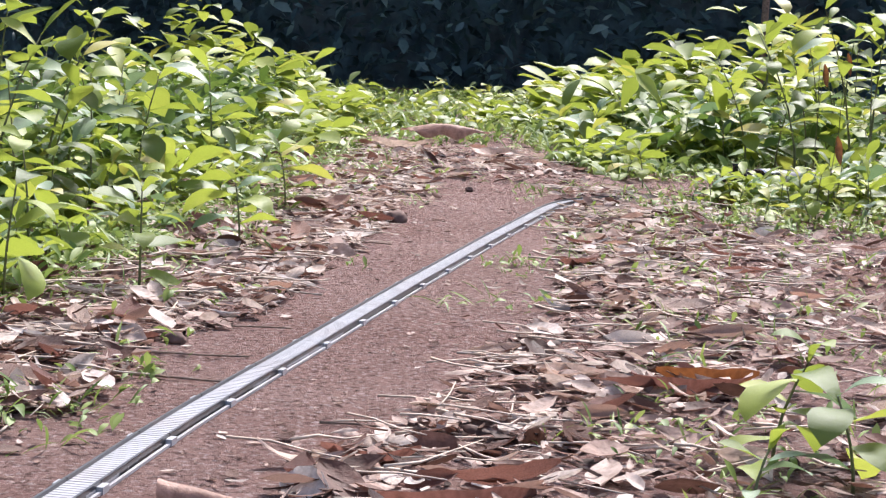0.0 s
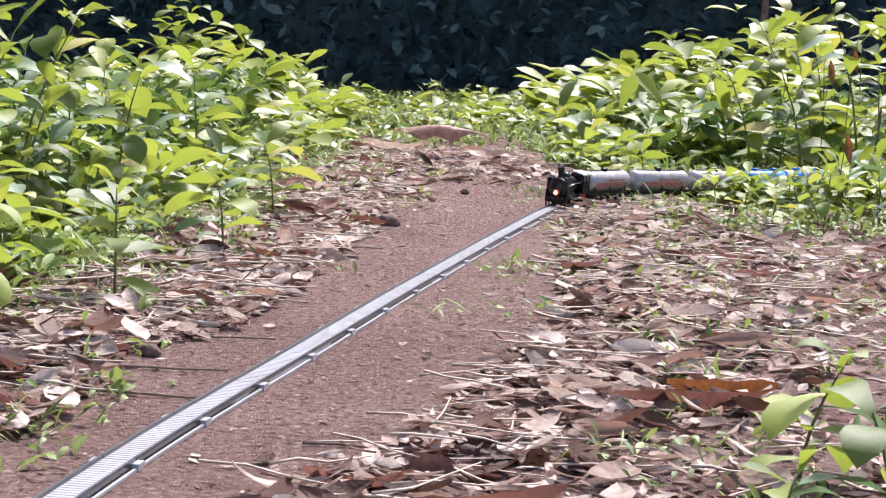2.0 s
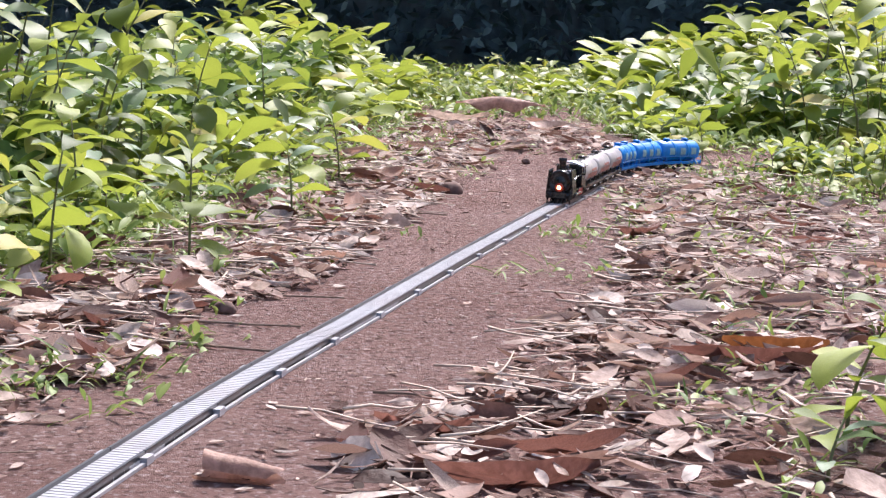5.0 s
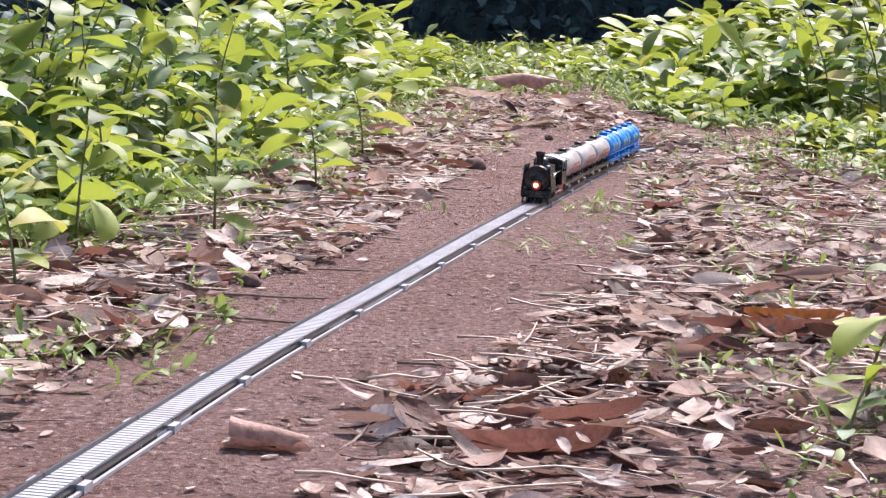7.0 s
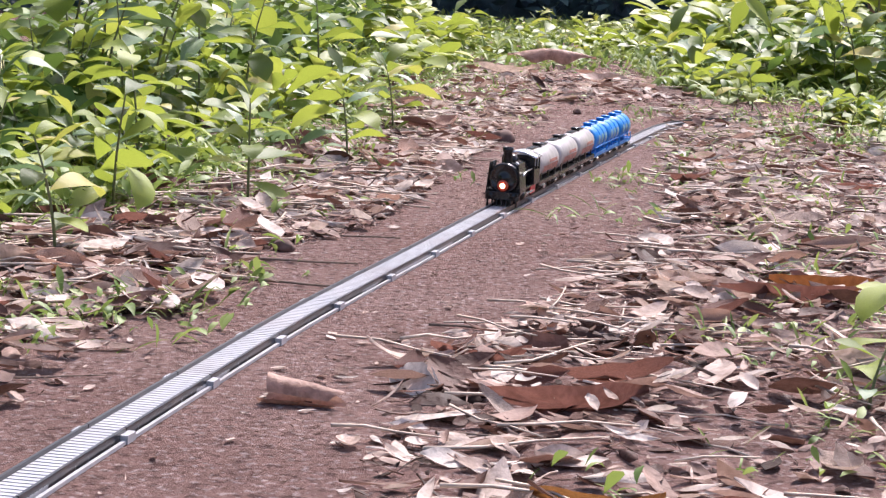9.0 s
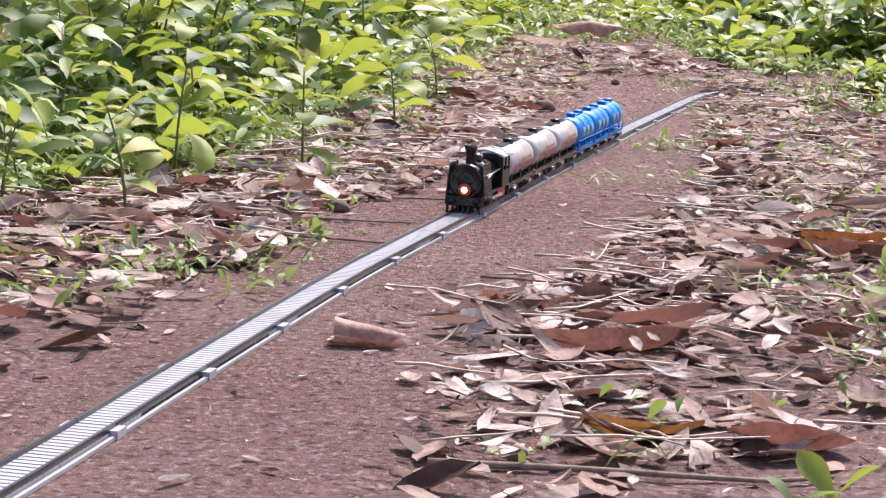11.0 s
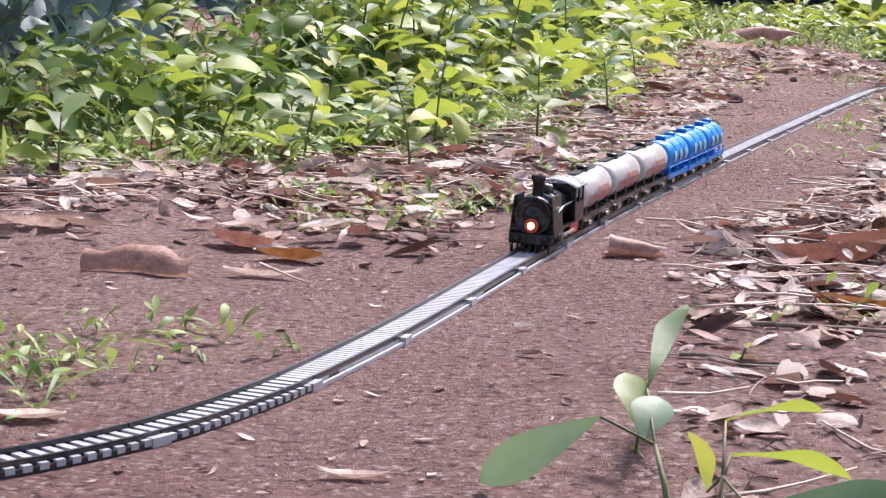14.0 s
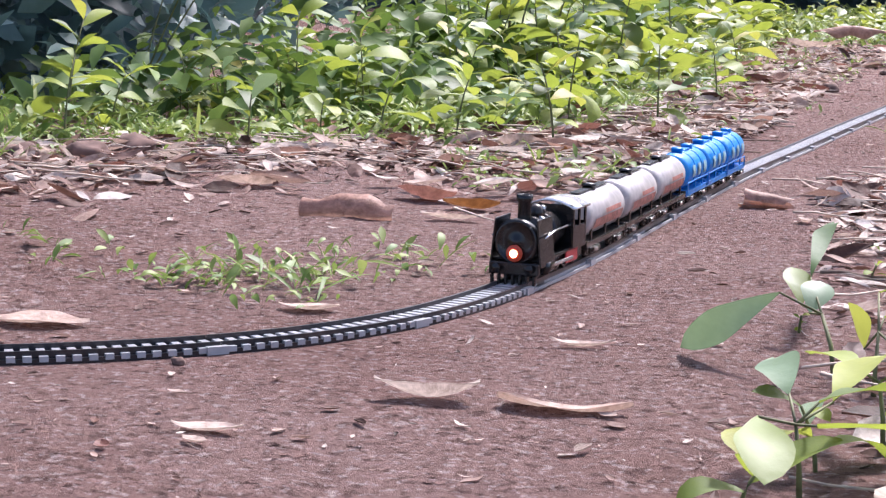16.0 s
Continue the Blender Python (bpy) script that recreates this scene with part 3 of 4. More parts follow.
def plant(x, y, h, leaf, n=9, label="bright green broad-leaved seedling growing from the litter", lean=0.25, pale=0.14):
    p = tagged(thing("seedling_plant", pose(x, y, ground_height(x, y) - 0.003)), label, "plant", "seedlings beside the path")
    ax, ay = U(-lean, lean) * h, U(-lean, lean) * h
    stem_pts = [(ax * u * u, ay * u * u, h * u * 0.86) for u in (0, 0.25, 0.5, 0.75, 1)]
    part("stem", tube(stem_pts, 0.0014 + 0.005 * h, 0.0010, 5), M_STEM, p, smooth=True)
    a0 = U(0, 360)
    for i in range(n):
        u = 1 - (i / n) ** 1.2 * 0.85
        a = a0 + i * 137.5 + U(-20, 20)
        tilt = U(4, 46) + (1 - u) * -18 + (24 if i < 2 else 0)
        s = leaf * U(0.6, 1.2) * (0.75 if i < 2 else 1)
        m = pose(ax * u * u, ay * u * u, h * u * 0.86, 0, 0, a) @ pose(0, 0, 0, tilt, U(-25, 25), 0) @ Matrix.Scale(s, 4)
        # some leaves take the pale colour as painted sky glare on the blade
        me = GLARE_LEAVES[0] if RND.random() < pale else LEAVES[RND.randrange(4)]
        part("leaf", me, None, p, at=m)
    return p


def left_edge(y):
    return float(np.interp(y, [1.98, 2.10, 2.30, 2.64, 3.10, 3.66, 4.21, 4.76, 6.20, 8.22, 9.25], [-1.26, -0.93, -0.71, -0.56, -0.47, -0.42, -0.35, -0.27, -0.22, -0.23, -0.37]))


def right_edge(y):
    return float(np.interp(y, [3.91, 4.29, 4.86, 5.14, 5.53, 6.37, 8.13, 9.11], [0.67, 0.60, 0.60, 0.56, 0.44, 0.41, 0.49, 0.59]))


FAR = []


def in_shade(x, y):
    """The strip close before the hedge, where little grows."""
    return y < 5 and x < -0.12 - 0.182 * (y + 0.55)



def far_plant(x, y, h, leaf, n):
    for i in range(n):
        u = U(0.35, 1.0)
        v, f = blade_shape(1, U(0.42, 0.52), 0.6, U(0.2, 1.1), 0.22, 5)
        FAR.append((v, f, pose(x, y, h * u, 0, 0, U(0, 360)) @ pose(0, 0, 0, U(-8, 45), U(-25, 25), 0) @ Matrix.Scale(leaf * U(0.6, 1.2), 4)))


for k in range(190):
    y = U(1.9, 9.2) if k % 3 else U(2.4, 4.6)
    d = abs(RND.gauss(0, 0.42))
    x = left_edge(y) - d
    h = 0.045 + min(0.33, 0.46 * d) * U(0.4, 1.2) + 0.014 * max(0, y - 4)
    leaf = U(0.06, 0.115) + 0.008 * max(0, y - 4)
    if in_shade(x, y):
        if k % 2:
            continue
        h, leaf = min(h, U(0.05, 0.14)), leaf * 0.7
    (far_plant if y > 5.2 or d > 0.75 else plant)(x, y, h, leaf, RND.randrange(5, 10))
for k in range(150):
    y = U(5.25, 9.4)
    d = abs(RND.gauss(0, 0.55))
    x = right_edge(y) + d
    h = 0.05 + min(0.42, 0.46 * d) * U(0.4, 1.2) + 0.014 * max(0, y - 5)
    (far_plant if y > 7.0 else plant)(x, y, h, U(0.09, 0.15) + 0.006 * max(0, y - 5), RND.randrange(5, 10))
# low ones before the far curve, and at the end of the path
for k in range(26):
    plant(U(0.66, 1.5), U(4.15, 4.72), U(0.03, 0.075), U(0.03, 0.05), 7)
for x, y, h, leaf in ((0.591, 4.535, 0.055, 0.06), (0.627, 4.495, 0.065, 0.065), (0.682, 4.473, 0.05, 0.05), (0.703, 4.550, 0.06, 0.06), (0.777, 4.509, 0.075, 0.06), (0.814, 4.469, 0.085, 0.065), (0.854, 4.610, 0.10, 0.07),
                      (0.899, 4.539, 0.13, 0.09), (0.929, 4.670, 0.12, 0.075), (0.963, 4.499, 0.10, 0.07), (1.003, 4.650, 0.13, 0.08), (1.057, 4.582, 0.12, 0.08), (1.096, 4.667, 0.15, 0.09), (1.139, 4.564, 0.12, 0.08), (0.739, 4.435, 0.05, 0.05)):
    plant(x, y, h, leaf, 9, "bright green seedling before the track curve", 0.2)
for k in range(46):
    c, off = on_line(CURVE_START + 0.42 + 0.75 * k / 46), U(0.07, 0.22)
    plant(c.x + 0.65 * off, c.y - 0.75 * off, U(0.045, 0.085) + 0.03 * k / 46, U(0.05, 0.075), 10, "bright green seedling before the track curve", 0.2)
for k in range(70):
    far_plant(U(-0.35, 0.55), U(6.66, 9.6), U(0.04, 0.10), U(0.05, 0.09), 8)
tagged(new("distant_seedlings", scatter_mesh("distant_seedlings", M_LEAF, FAR)), "bright green broad-leaved weeds far along the path", "weeds", kind="stuff")
# darkened leaves that fill the gaps as painted shade under the weeds
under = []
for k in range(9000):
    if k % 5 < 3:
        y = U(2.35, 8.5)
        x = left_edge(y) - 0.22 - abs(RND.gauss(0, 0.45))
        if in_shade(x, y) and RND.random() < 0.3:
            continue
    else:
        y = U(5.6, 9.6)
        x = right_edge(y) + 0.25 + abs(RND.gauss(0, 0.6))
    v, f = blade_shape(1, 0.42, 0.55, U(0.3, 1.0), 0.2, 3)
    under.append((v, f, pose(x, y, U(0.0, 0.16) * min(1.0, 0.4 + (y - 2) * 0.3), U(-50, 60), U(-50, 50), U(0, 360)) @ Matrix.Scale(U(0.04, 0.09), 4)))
tagged(new("undergrowth", scatter_mesh("undergrowth", M_UNDER, under)), "undergrowth leaves darkened to stand for shade below the bright weeds", "undergrowth", kind="stuff")
for x, y, h in ((-0.717, 3.591, 0.36), (-0.819, 3.811, 0.42), (-0.650, 3.448, 0.30), (-0.891, 4.187, 0.44), (-0.593, 3.874, 0.28), (1.117, 5.211, 0.38), (1.259, 5.386, 0.42), (1.383, 5.710, 0.46), (1.081, 5.698, 0.36), (0.937, 5.516, 0.30), (1.230, 6.163, 0.44), (1.091, 5.308, 0.52), (0.962, 5.341, 0.45), (0.872, 5.562, 0.37), (1.188, 5.541, 0.55), (-0.651, 3.686, 0.40), (-0.518, 3.916, 0.29), (-0.759, 3.804, 0.46), (-0.418, 4.331, 0.29), (1.422, 5.134, 0.5), (1.537, 5.518, 0.56), (1.282, 4.990, 0.44), (1.662, 5.998, 0.6), (1.462, 6.231, 0.56), (-1.038, 3.962, 0.54), (-1.083, 4.492, 0.58), (-0.896, 3.584, 0.46), (-1.191, 3.753, 0.5), (-0.951, 2.910, 0.26), (-0.761, 2.688, 0.22)):
    if not in_shade(x, y):
        plant(x, y, h, U(0.10, 0.135), 10, "tall bright green broad-leaved plant")
# single ones that stand out
for x, y, h, leaf, n in ((-0.488, 2.214, 0.155, 0.075, 9), (-0.646, 2.294, 0.125, 0.075, 8), (-0.772, 2.323, 0.12, 0.08, 7), (-0.898, 1.993, 0.10, 0.07, 6), (-0.505, 2.609, 0.18, 0.09, 10),
                         (-0.366, 2.812, 0.17, 0.085, 10), (-0.276, 3.308, 0.14, 0.08, 10), (-0.246, 3.999, 0.14, 0.09, 9), (-0.566, 3.112, 0.2, 0.10, 10), (-0.641, 3.686, 0.26, 0.12, 10),
                         (0.306, 1.881, 0.12, 0.08, 9), (0.355, 1.775, 0.10, 0.08, 8), (0.261, 1.709, 0.06, 0.05, 6), (0.790, 4.194, 0.13, 0.08, 9), (0.543, 5.051, 0.11, 0.08, 8), (0.913, 4.274, 0.12, 0.08, 8),
                         (-1.185, 2.042, 0.16, 0.07, 8), (-1.265, 2.291, 0.2, 0.08, 8), (-0.856, 2.624, 0.17, 0.08, 9), (-1.000, 2.738, 0.2, 0.09, 9)):
    plant(x, y, h, leaf, n)
# close to the lens


def near_leaf(owner, base, tip, width, mat, bend=0.4):
    b, t = Vector(base), Vector(tip)
    d = t - b
    me = blade_mesh("leaf", mat, length=d.length, width=width, widest=0.55, bend=bend, fold=0.2, twist=0.15, wave=0.012, n=10)
    y = d.normalized()
    x = y.cross(Vector((0, -1, 0.35) if mat is M_PALE else (0, 0.35, 1))).normalized()
    m = Matrix((x, y, x.cross(y))).transposed().to_4x4()
    part("leaf", me, None, owner, at=Matrix.Translation(b) @ m)


def near_seedling(x, y, top, leaves):
    p = tagged(thing("seedling_plant"), "young seedling with one long grey-green leaf at the path edge", "plant", "seedlings beside the path")
    g = ground_height(x, y)
    part("stem", tube([(x, y, g - 0.004), (x + 0.3 * (top[0] - x), y + 0.3 * (top[1] - y), g + 0.5 * top[2]), top], 0.0022, 0.0012, 6), M_STEM, p, smooth=True)
    for base, tip, w, mat in leaves:
        part("twiglet", tube([top, [(top[i] + base[i]) / 2 for i in range(3)], base], 0.0010, 0.0008, 5), M_STEM, p, smooth=True)
        near_leaf(p, base, tip, w, mat)


near_seedling(-0.122, 0.616, (-0.132, 0.641, 0.042), [((-0.163, 0.637, 0.057), (-0.240, 0.649, 0.010), 0.026, M_PALE), ((-0.139, 0.726, 0.055), (-0.119, 0.913, 0.113), 0.018, M_UNDER),
              ((-0.145, 0.718, 0.035), (-0.151, 0.753, 0.066), 0.022, M_LEAF), ((-0.140, 0.667, 0.038), (-0.131, 0.691, 0.063), 0.026, M_PALE)])
near_seedling(-0.097, 0.565, (-0.095, 0.579, 0.042), [((-0.102, 0.621, 0.022), (-0.108, 0.630, 0.055), 0.034, M_LEAF), ((-0.091, 0.594, 0.050), (-0.025, 0.603, 0.052), 0.036, M_LEAF), ((-0.094, 0.619, 0.063), (-0.043, 0.651, 0.076), 0.03, M_LEAF),
              ((-0.081, 0.546, 0.034), (0.024, 0.564, 0.038), 0.03, M_PALE)])
near_seedling(-0.150, 0.290, (-0.154, 0.291, 0.038), [((-0.175, 0.270, 0.046), (-0.169, 0.202, 0.038), 0.034, M_LEAF), ((-0.142, 0.297, 0.050), (-0.085, 0.359, 0.063), 0.034, M_LEAF), ((-0.143, 0.272, 0.042), (-0.026, 0.275, 0.050), 0.04, M_LEAF),
              ((-0.158, 0.316, 0.050), (-0.171, 0.392, 0.071), 0.028, M_PALE), ((-0.133, 0.320, 0.046), (-0.104, 0.423, 0.076), 0.03, M_LEAF)])
near_seedling(-0.099, 0.394, (-0.103, 0.403, 0.042), [((-0.112, 0.409, 0.046), (-0.142, 0.463, 0.059), 0.03, M_LEAF), ((-0.091, 0.409, 0.050), (0.013, 0.484, 0.067), 0.036, M_LEAF), ((-0.096, 0.385, 0.042), (0.003, 0.380, 0.042), 0.034, M_PALE)])
for x, y, h, leaf, n in ((0.015, 0.588, 0.035, 0.05, 6), (-0.070, 0.499, 0.03, 0.05, 6), (-0.140, 0.353, 0.05, 0.05, 5), (-0.183, 0.263, 0.03, 0.05, 5), (0.104, 1.051, 0.05, 0.055, 7), (0.141, 1.100, 0.045, 0.055, 6), (0.100, 0.798, 0.035, 0.04, 6), (-0.145, 0.769, 0.02, 0.012, 4), (-0.075, 1.085, 0.02, 0.014, 4)):
    plant(x, y, h, leaf, n, "bright green seedling at the path edge", 0.3)

# ---- ground cover and grass ----


def cover():
    items, shapes = [], [blade_shape(1, 0.35, 0.55, b, 0.2, 4) for b in (0.3, 0.8, 1.3)] + [blade_shape(1, 0.07, 0.4, b, 0.3, 4) for b in (0.6, 1.2)]

    def tuft(x, y, s, n, grass):
        if near_track(x, y) < 0.055:
            return
        for _ in range(n):
            v, f = shapes[RND.randrange(3, 5) if grass else RND.randrange(3)]
            m = pose(x + U(-0.02, 0.02), y + U(-0.02, 0.02), ground_height(x, y) + (0 if grass else U(0.0, s * 0.8)), U(15, 75), U(-30, 30), U(0, 360)) @ Matrix.Scale(s * U(0.6, 1.3) * (2.2 if grass else 1), 4)
            items.append((v, f, m))

    for k in range(2100):
        y = U(1.8, 9.6) if k % 3 else U(1.8, 3.4)
        x = left_edge(y) + 0.05 - abs(RND.gauss(0, 0.5))
        tuft(x, y, U(0.018, 0.035) * (1 + 0.1 * max(0, y - 4)), 7, RND.random() < 0.25)
    for k in range(1300):
        y = U(5.2, 9.6)
        x = right_edge(y) - 0.05 + abs(RND.gauss(0, 0.6))
        tuft(x, y, U(0.02, 0.04) * (1 + 0.08 * max(0, y - 4)), 7, RND.random() < 0.25)
    for k in range(520):
        tuft(U(0.45, 1.6), U(4.0, 4.75), U(0.014, 0.026), 7, RND.random() < 0.35)
    for k in range(700):
        tuft(U(-0.5, 0.6), U(6.21, 10.0), U(0.03, 0.05), 7, RND.random() < 0.4)
    # tufts in the litter
    for x, y, n in ((-0.393, 1.932, 26), (-0.454, 1.799, 26), (-0.342, 1.988, 14), (-0.556, 1.947, 20), (0.147, 3.261, 16), (0.165, 3.168, 10), (0.113, 2.840, 10), (-0.294, 2.152, 16), (-0.253, 1.891, 8), (-0.859, 2.038, 20), (0.017, 1.317, 6), (0.206, 1.536, 10), (0.173, 1.948, 12), (-0.622, 0.901, 16), (-0.589, 0.867, 10), (-0.579, 0.96, 8), (-0.535, 1.023, 9), (-0.659, 0.984, 10), (-0.653, 0.965, 6), (-0.601, 1.037, 5), (-0.548, 1.074, 5), (-0.827, 1.019, 8)):
        for k in range(n):
            tuft(x + RND.gauss(0, 0.05), y + RND.gauss(0, 0.05), U(0.012, 0.022), 4, RND.random() < 0.3)
    for k in range(900):
        y = U(1.75, 6.0)
        tuft(left_edge(y) - 0.05 + abs(RND.gauss(0, 0.14)), y, U(0.012, 0.024), 5, RND.random() < 0.4)
    for k in range(520):
        y = U(1.5, 5.0)
        tuft(0.22 + abs(RND.gauss(0, 0.35)), y, U(0.012, 0.02), 4, RND.random() < 0.4)
    ob = new("ground_cover", scatter_mesh("ground_cover", M_GRASS, items))
    tagged(ob, "low green weeds and grass tufts covering the soil", "ground cover", kind="stuff")


cover()

# ---- dry leaves, twigs, stones ----


def curled(length, width, roll, bend, n=7, m=6, ragged=0.0, seed=0, blunt=0.05):
    """One dry leaf blade rolled about its long axis; lies on its back with base at the origin."""
    vs, fs = [], []
    for i in range(n + 1):
        u = i / n
        w = math.sin(math.pi * min(1, max(0.02, u)) ** 0.85) ** 0.75 if 0 < u < 1 else 0.04
        w = max(blunt, w) * width / 2 * (1 + ragged * math.sin(17 * u + seed))
        for k in range(m + 1):
            v = 2 * k / m - 1
            a = v * roll * (0.7 + 0.5 * u)
            r = w / max(roll, 0.05)
            x, z = r * math.sin(a), r * (1 - math.cos(a))
            vs.append((x, length * (u - 0.5), z + bend * length * (u - 0.5) ** 2 + 0.02 * length * math.sin(6 * u + 3 * v + seed)))
    w = m + 1
    fs = [(i * w + k, i * w + k + 1, (i + 1) * w + k + 1, (i + 1) * w + k) for i in range(n) for k in range(m)]
    return vs, fs


def dry_mesh(mat, **kw):
    vs, fs = curled(**kw)
    me = bpy.data.meshes.new("dry_leaf")
    me.from_pydata(vs, [], fs)
    me.materials.append(mat)
    me.polygons.foreach_set("use_smooth", [True] * len(me.polygons))
    return me


def dry_leaf(x, y, length, width, turn, mat, roll=0.7, bend=0.5, tip=(0, 0), label="dry fallen leaf lying on soil", lift=0.002, flip=False, blunt=0.05):
    me = dry_mesh(mat, length=length, width=width, roll=roll, bend=bend, ragged=0.06, seed=x * 31 + y * 17, n=10, m=10, blunt=blunt)
    ob = new("dry_leaf", me)
    z0 = min(v.co.z for v in me.vertices)
    ob.matrix_basis = pose(x, y, ground_height(x, y) + lift - z0, tip[0], tip[1] + (180 if flip else 0), turn)
    if flip:
        ob.location.z += max(v.co.z for v in me.vertices) + z0
    return tagged(ob, label, "dry leaf")


# leaves that stand out
def rolled_leaf(x, y, length, r0, r1, turn):
    """Leaf rolled into an open cone, its wide mouth at +y."""
    vs, n, m = [], 9, 14
    for i in range(n + 1):
        u = i / n
        r = r1 + (r0 - r1) * u
        for k in range(m + 1):
            a = math.radians(-150 + 330 * k / m)
            q = r * (1 + 0.25 * max(0, k / m - 0.55)) * (1 + 0.05 * math.sin(9 * u + k))
            vs.append((q * math.cos(a), length * (u - 0.5) + (0.16 * length * (0.5 - k / m) if 0.6 < u else 0.10 * length * math.sin(k) * (1 - u)), r + q * math.sin(a)))
    me = bpy.data.meshes.new("dry_leaf")
    me.from_pydata(vs, [], [(i * (m + 1) + k, i * (m + 1) + k + 1, (i + 1) * (m + 1) + k + 1, (i + 1) * (m + 1) + k) for i in range(n) for k in range(m)])
    me.materials.append(M_PINK)
    me.polygons.foreach_set("use_smooth", [True] * len(me.polygons))
    ob = new("dry_leaf", me)
    ob.matrix_basis = pose(x, y, ground_height(x, y) - 0.001, 0, 0, turn)
    tagged(ob, "tan dry leaf rolled into an open cone on soil", "dry leaf")


rolled_leaf(-0.173, 1.622, 0.056, 0.0115, 0.0070, 80)
dry_leaf(-0.043, 1.815, 0.085, 0.045, 95, M_BROWN, 0.8, 0.7, (0, 20), "curled brown dry leaf")
dry_leaf(-0.093, 1.798, 0.09, 0.022, 100, M_TAN, 0.6, 0.9, (0, 0), "narrow pale dry leaf strip")
dry_leaf(0.026, 1.636, 0.13, 0.055, 105, M_BROWN, 0.9, 0.5, (0, 35), "large brown dry leaf arched over soil")
dry_leaf(0.037, 1.363, 0.085, 0.05, 95, M_RUST, 0.7, 0.6, (0, 25), "yellow-brown spotted dry leaf")
dry_leaf(0.134, 1.348, 0.085, 0.06, 80, M_BROWN, 0.5, 0.4, (0, 28), "flat dark brown dry leaf")
dry_leaf(0.303, 2.253, 0.11, 0.06, 92, M_RUST, 0.9, 0.6, (0, 30), "rust-coloured dry leaf standing on edge")
dry_leaf(0.279, 2.197, 0.13, 0.06, 100, M_BROWN, 1.0, 0.7, (0, 15), "dark brown curled dry leaf")
dry_leaf(0.197, 2.218, 0.17, 0.05, 60, M_TAN, 1.2, 0.3, (0, -15), "long tan dry leaf folded along its rib")
dry_leaf(-0.508, 1.49, 0.068, 0.042, 85, M_RUST, 0.8, 0.5, (0, 22), "rust-coloured dry leaf on bare soil")
dry_leaf(-0.574, 1.565, 0.09, 0.05, 60, M_BROWN, 0.8, 0.5, (0, 22), "brown dry leaf on bare soil")
dry_leaf(-0.630, 1.360, 0.11, 0.075, 80, M_PINK, 2.0, 0.15, (0, 80), "tan dry leaf rolled at its end", blunt=0.55)
dry_leaf(-0.792, 1.597, 0.085, 0.04, 100, M_TAN, 0.5, 0.4, (0, 25), "pale dry leaf on soil")
dry_leaf(-0.725, 0.664, 0.075, 0.05, 95, M_TAN, 0.25, 0.1, (0, 0), "flat pale round dry leaf on soil")
dry_leaf(-0.506, 0.343, 0.045, 0.02, 90, M_TAN, 0.4, 0.3, (0, 0), "small pale dry leaf chip")
dry_leaf(-0.39, 0.462, 0.07, 0.03, 95, M_DEAD, 0.8, 0.6, (0, 20), "small curled dry leaf")
dry_leaf(-0.299, 0.461, 0.09, 0.035, 85, M_TAN, 0.5, 0.3, (0, 8), "pale torn dry leaf on soil")
dry_leaf(-0.504, 0.309, 0.02, 0.012, 60, M_TAN, 0.5, 0.4, (0, 0), "small pale dry leaf chip")
dry_leaf(-0.55, 0.275, 0.016, 0.01, 20, M_BROWN, 0.5, 0.4, (0, 0), "small brown dry leaf chip")
dry_leaf(-0.307, 0.682, 0.05, 0.012, 95, M_TAN, 0.5, 0.4, (0, 0), "thin pale dry leaf strip")
dry_leaf(-0.54, 0.782, 0.05, 0.03, 95, M_TAN, 0.4, 0.3, (0, 5), "pale torn dry leaf on soil")
dry_leaf(-0.51, 1.377, 0.075, 0.02, 95, M_TAN, 0.6, 0.3, (0, 10), "curled pale dry leaf strip")
dry_leaf(-0.521, 2.143, 0.10, 0.07, 80, M_TAN, 0.9, 0.5, (0, 30), "large pale dry leaf leaning under a seedling")
dry_leaf(-0.454, 2.080, 0.05, 0.045, 30, M_RUST, 0.7, 0.3, (0, 50), "red-brown dry leaf on edge")
dry_leaf(-0.327, 2.397, 0.075, 0.05, 85, M_BROWN, 1.1, 0.4, (0, 20), "dark brown bark-like dry leaf")
dry_leaf(-0.533, 1.921, 0.15, 0.04, 88, M_BROWN, 1.3, 0.1, (0, 0), "long brown curled dry leaf")
dry_leaf(-0.129, 1.506, 0.03, 0.02, 10, M_TAN, 0.9, 0.4, (0, 0), "small pale curled chip")


def husk(x, y, length, turn):
    """Large fallen husk at the end of the path."""
    ob = thing("fallen_husk", pose(x, y, 0, 0, 0, turn))
    tagged(ob, "large dry reddish-brown fallen husk lying across the path", "husk")
    part("shell", dry_mesh(M_PINK, length=length, width=0.34 * length, roll=1.7, bend=0.25, n=18, m=12, ragged=0.28, seed=2), None, ob, "red-brown rolled shell", at=pose(0, 0, 0.085, 0, 172, 0))
    part("stalk", dry_mesh(M_TAN, length=length * 0.75, width=0.2 * length, roll=1.0, bend=0.5, n=12, m=8, ragged=0.12, seed=5), None, ob, "pale split stalk", at=pose(0.05, length * 0.45, 0.02, 0, 30, 20))
    part("flap", dry_mesh(M_TAN, length=length * 0.5, width=0.24 * length, roll=0.8, bend=0.6, n=10, m=8, ragged=0.12, seed=9), None, ob, "pale torn flap", at=pose(0.02, -length * 0.55, 0.01, 0, -20, -25))


husk(0.078, 5.764, 0.24, 92)

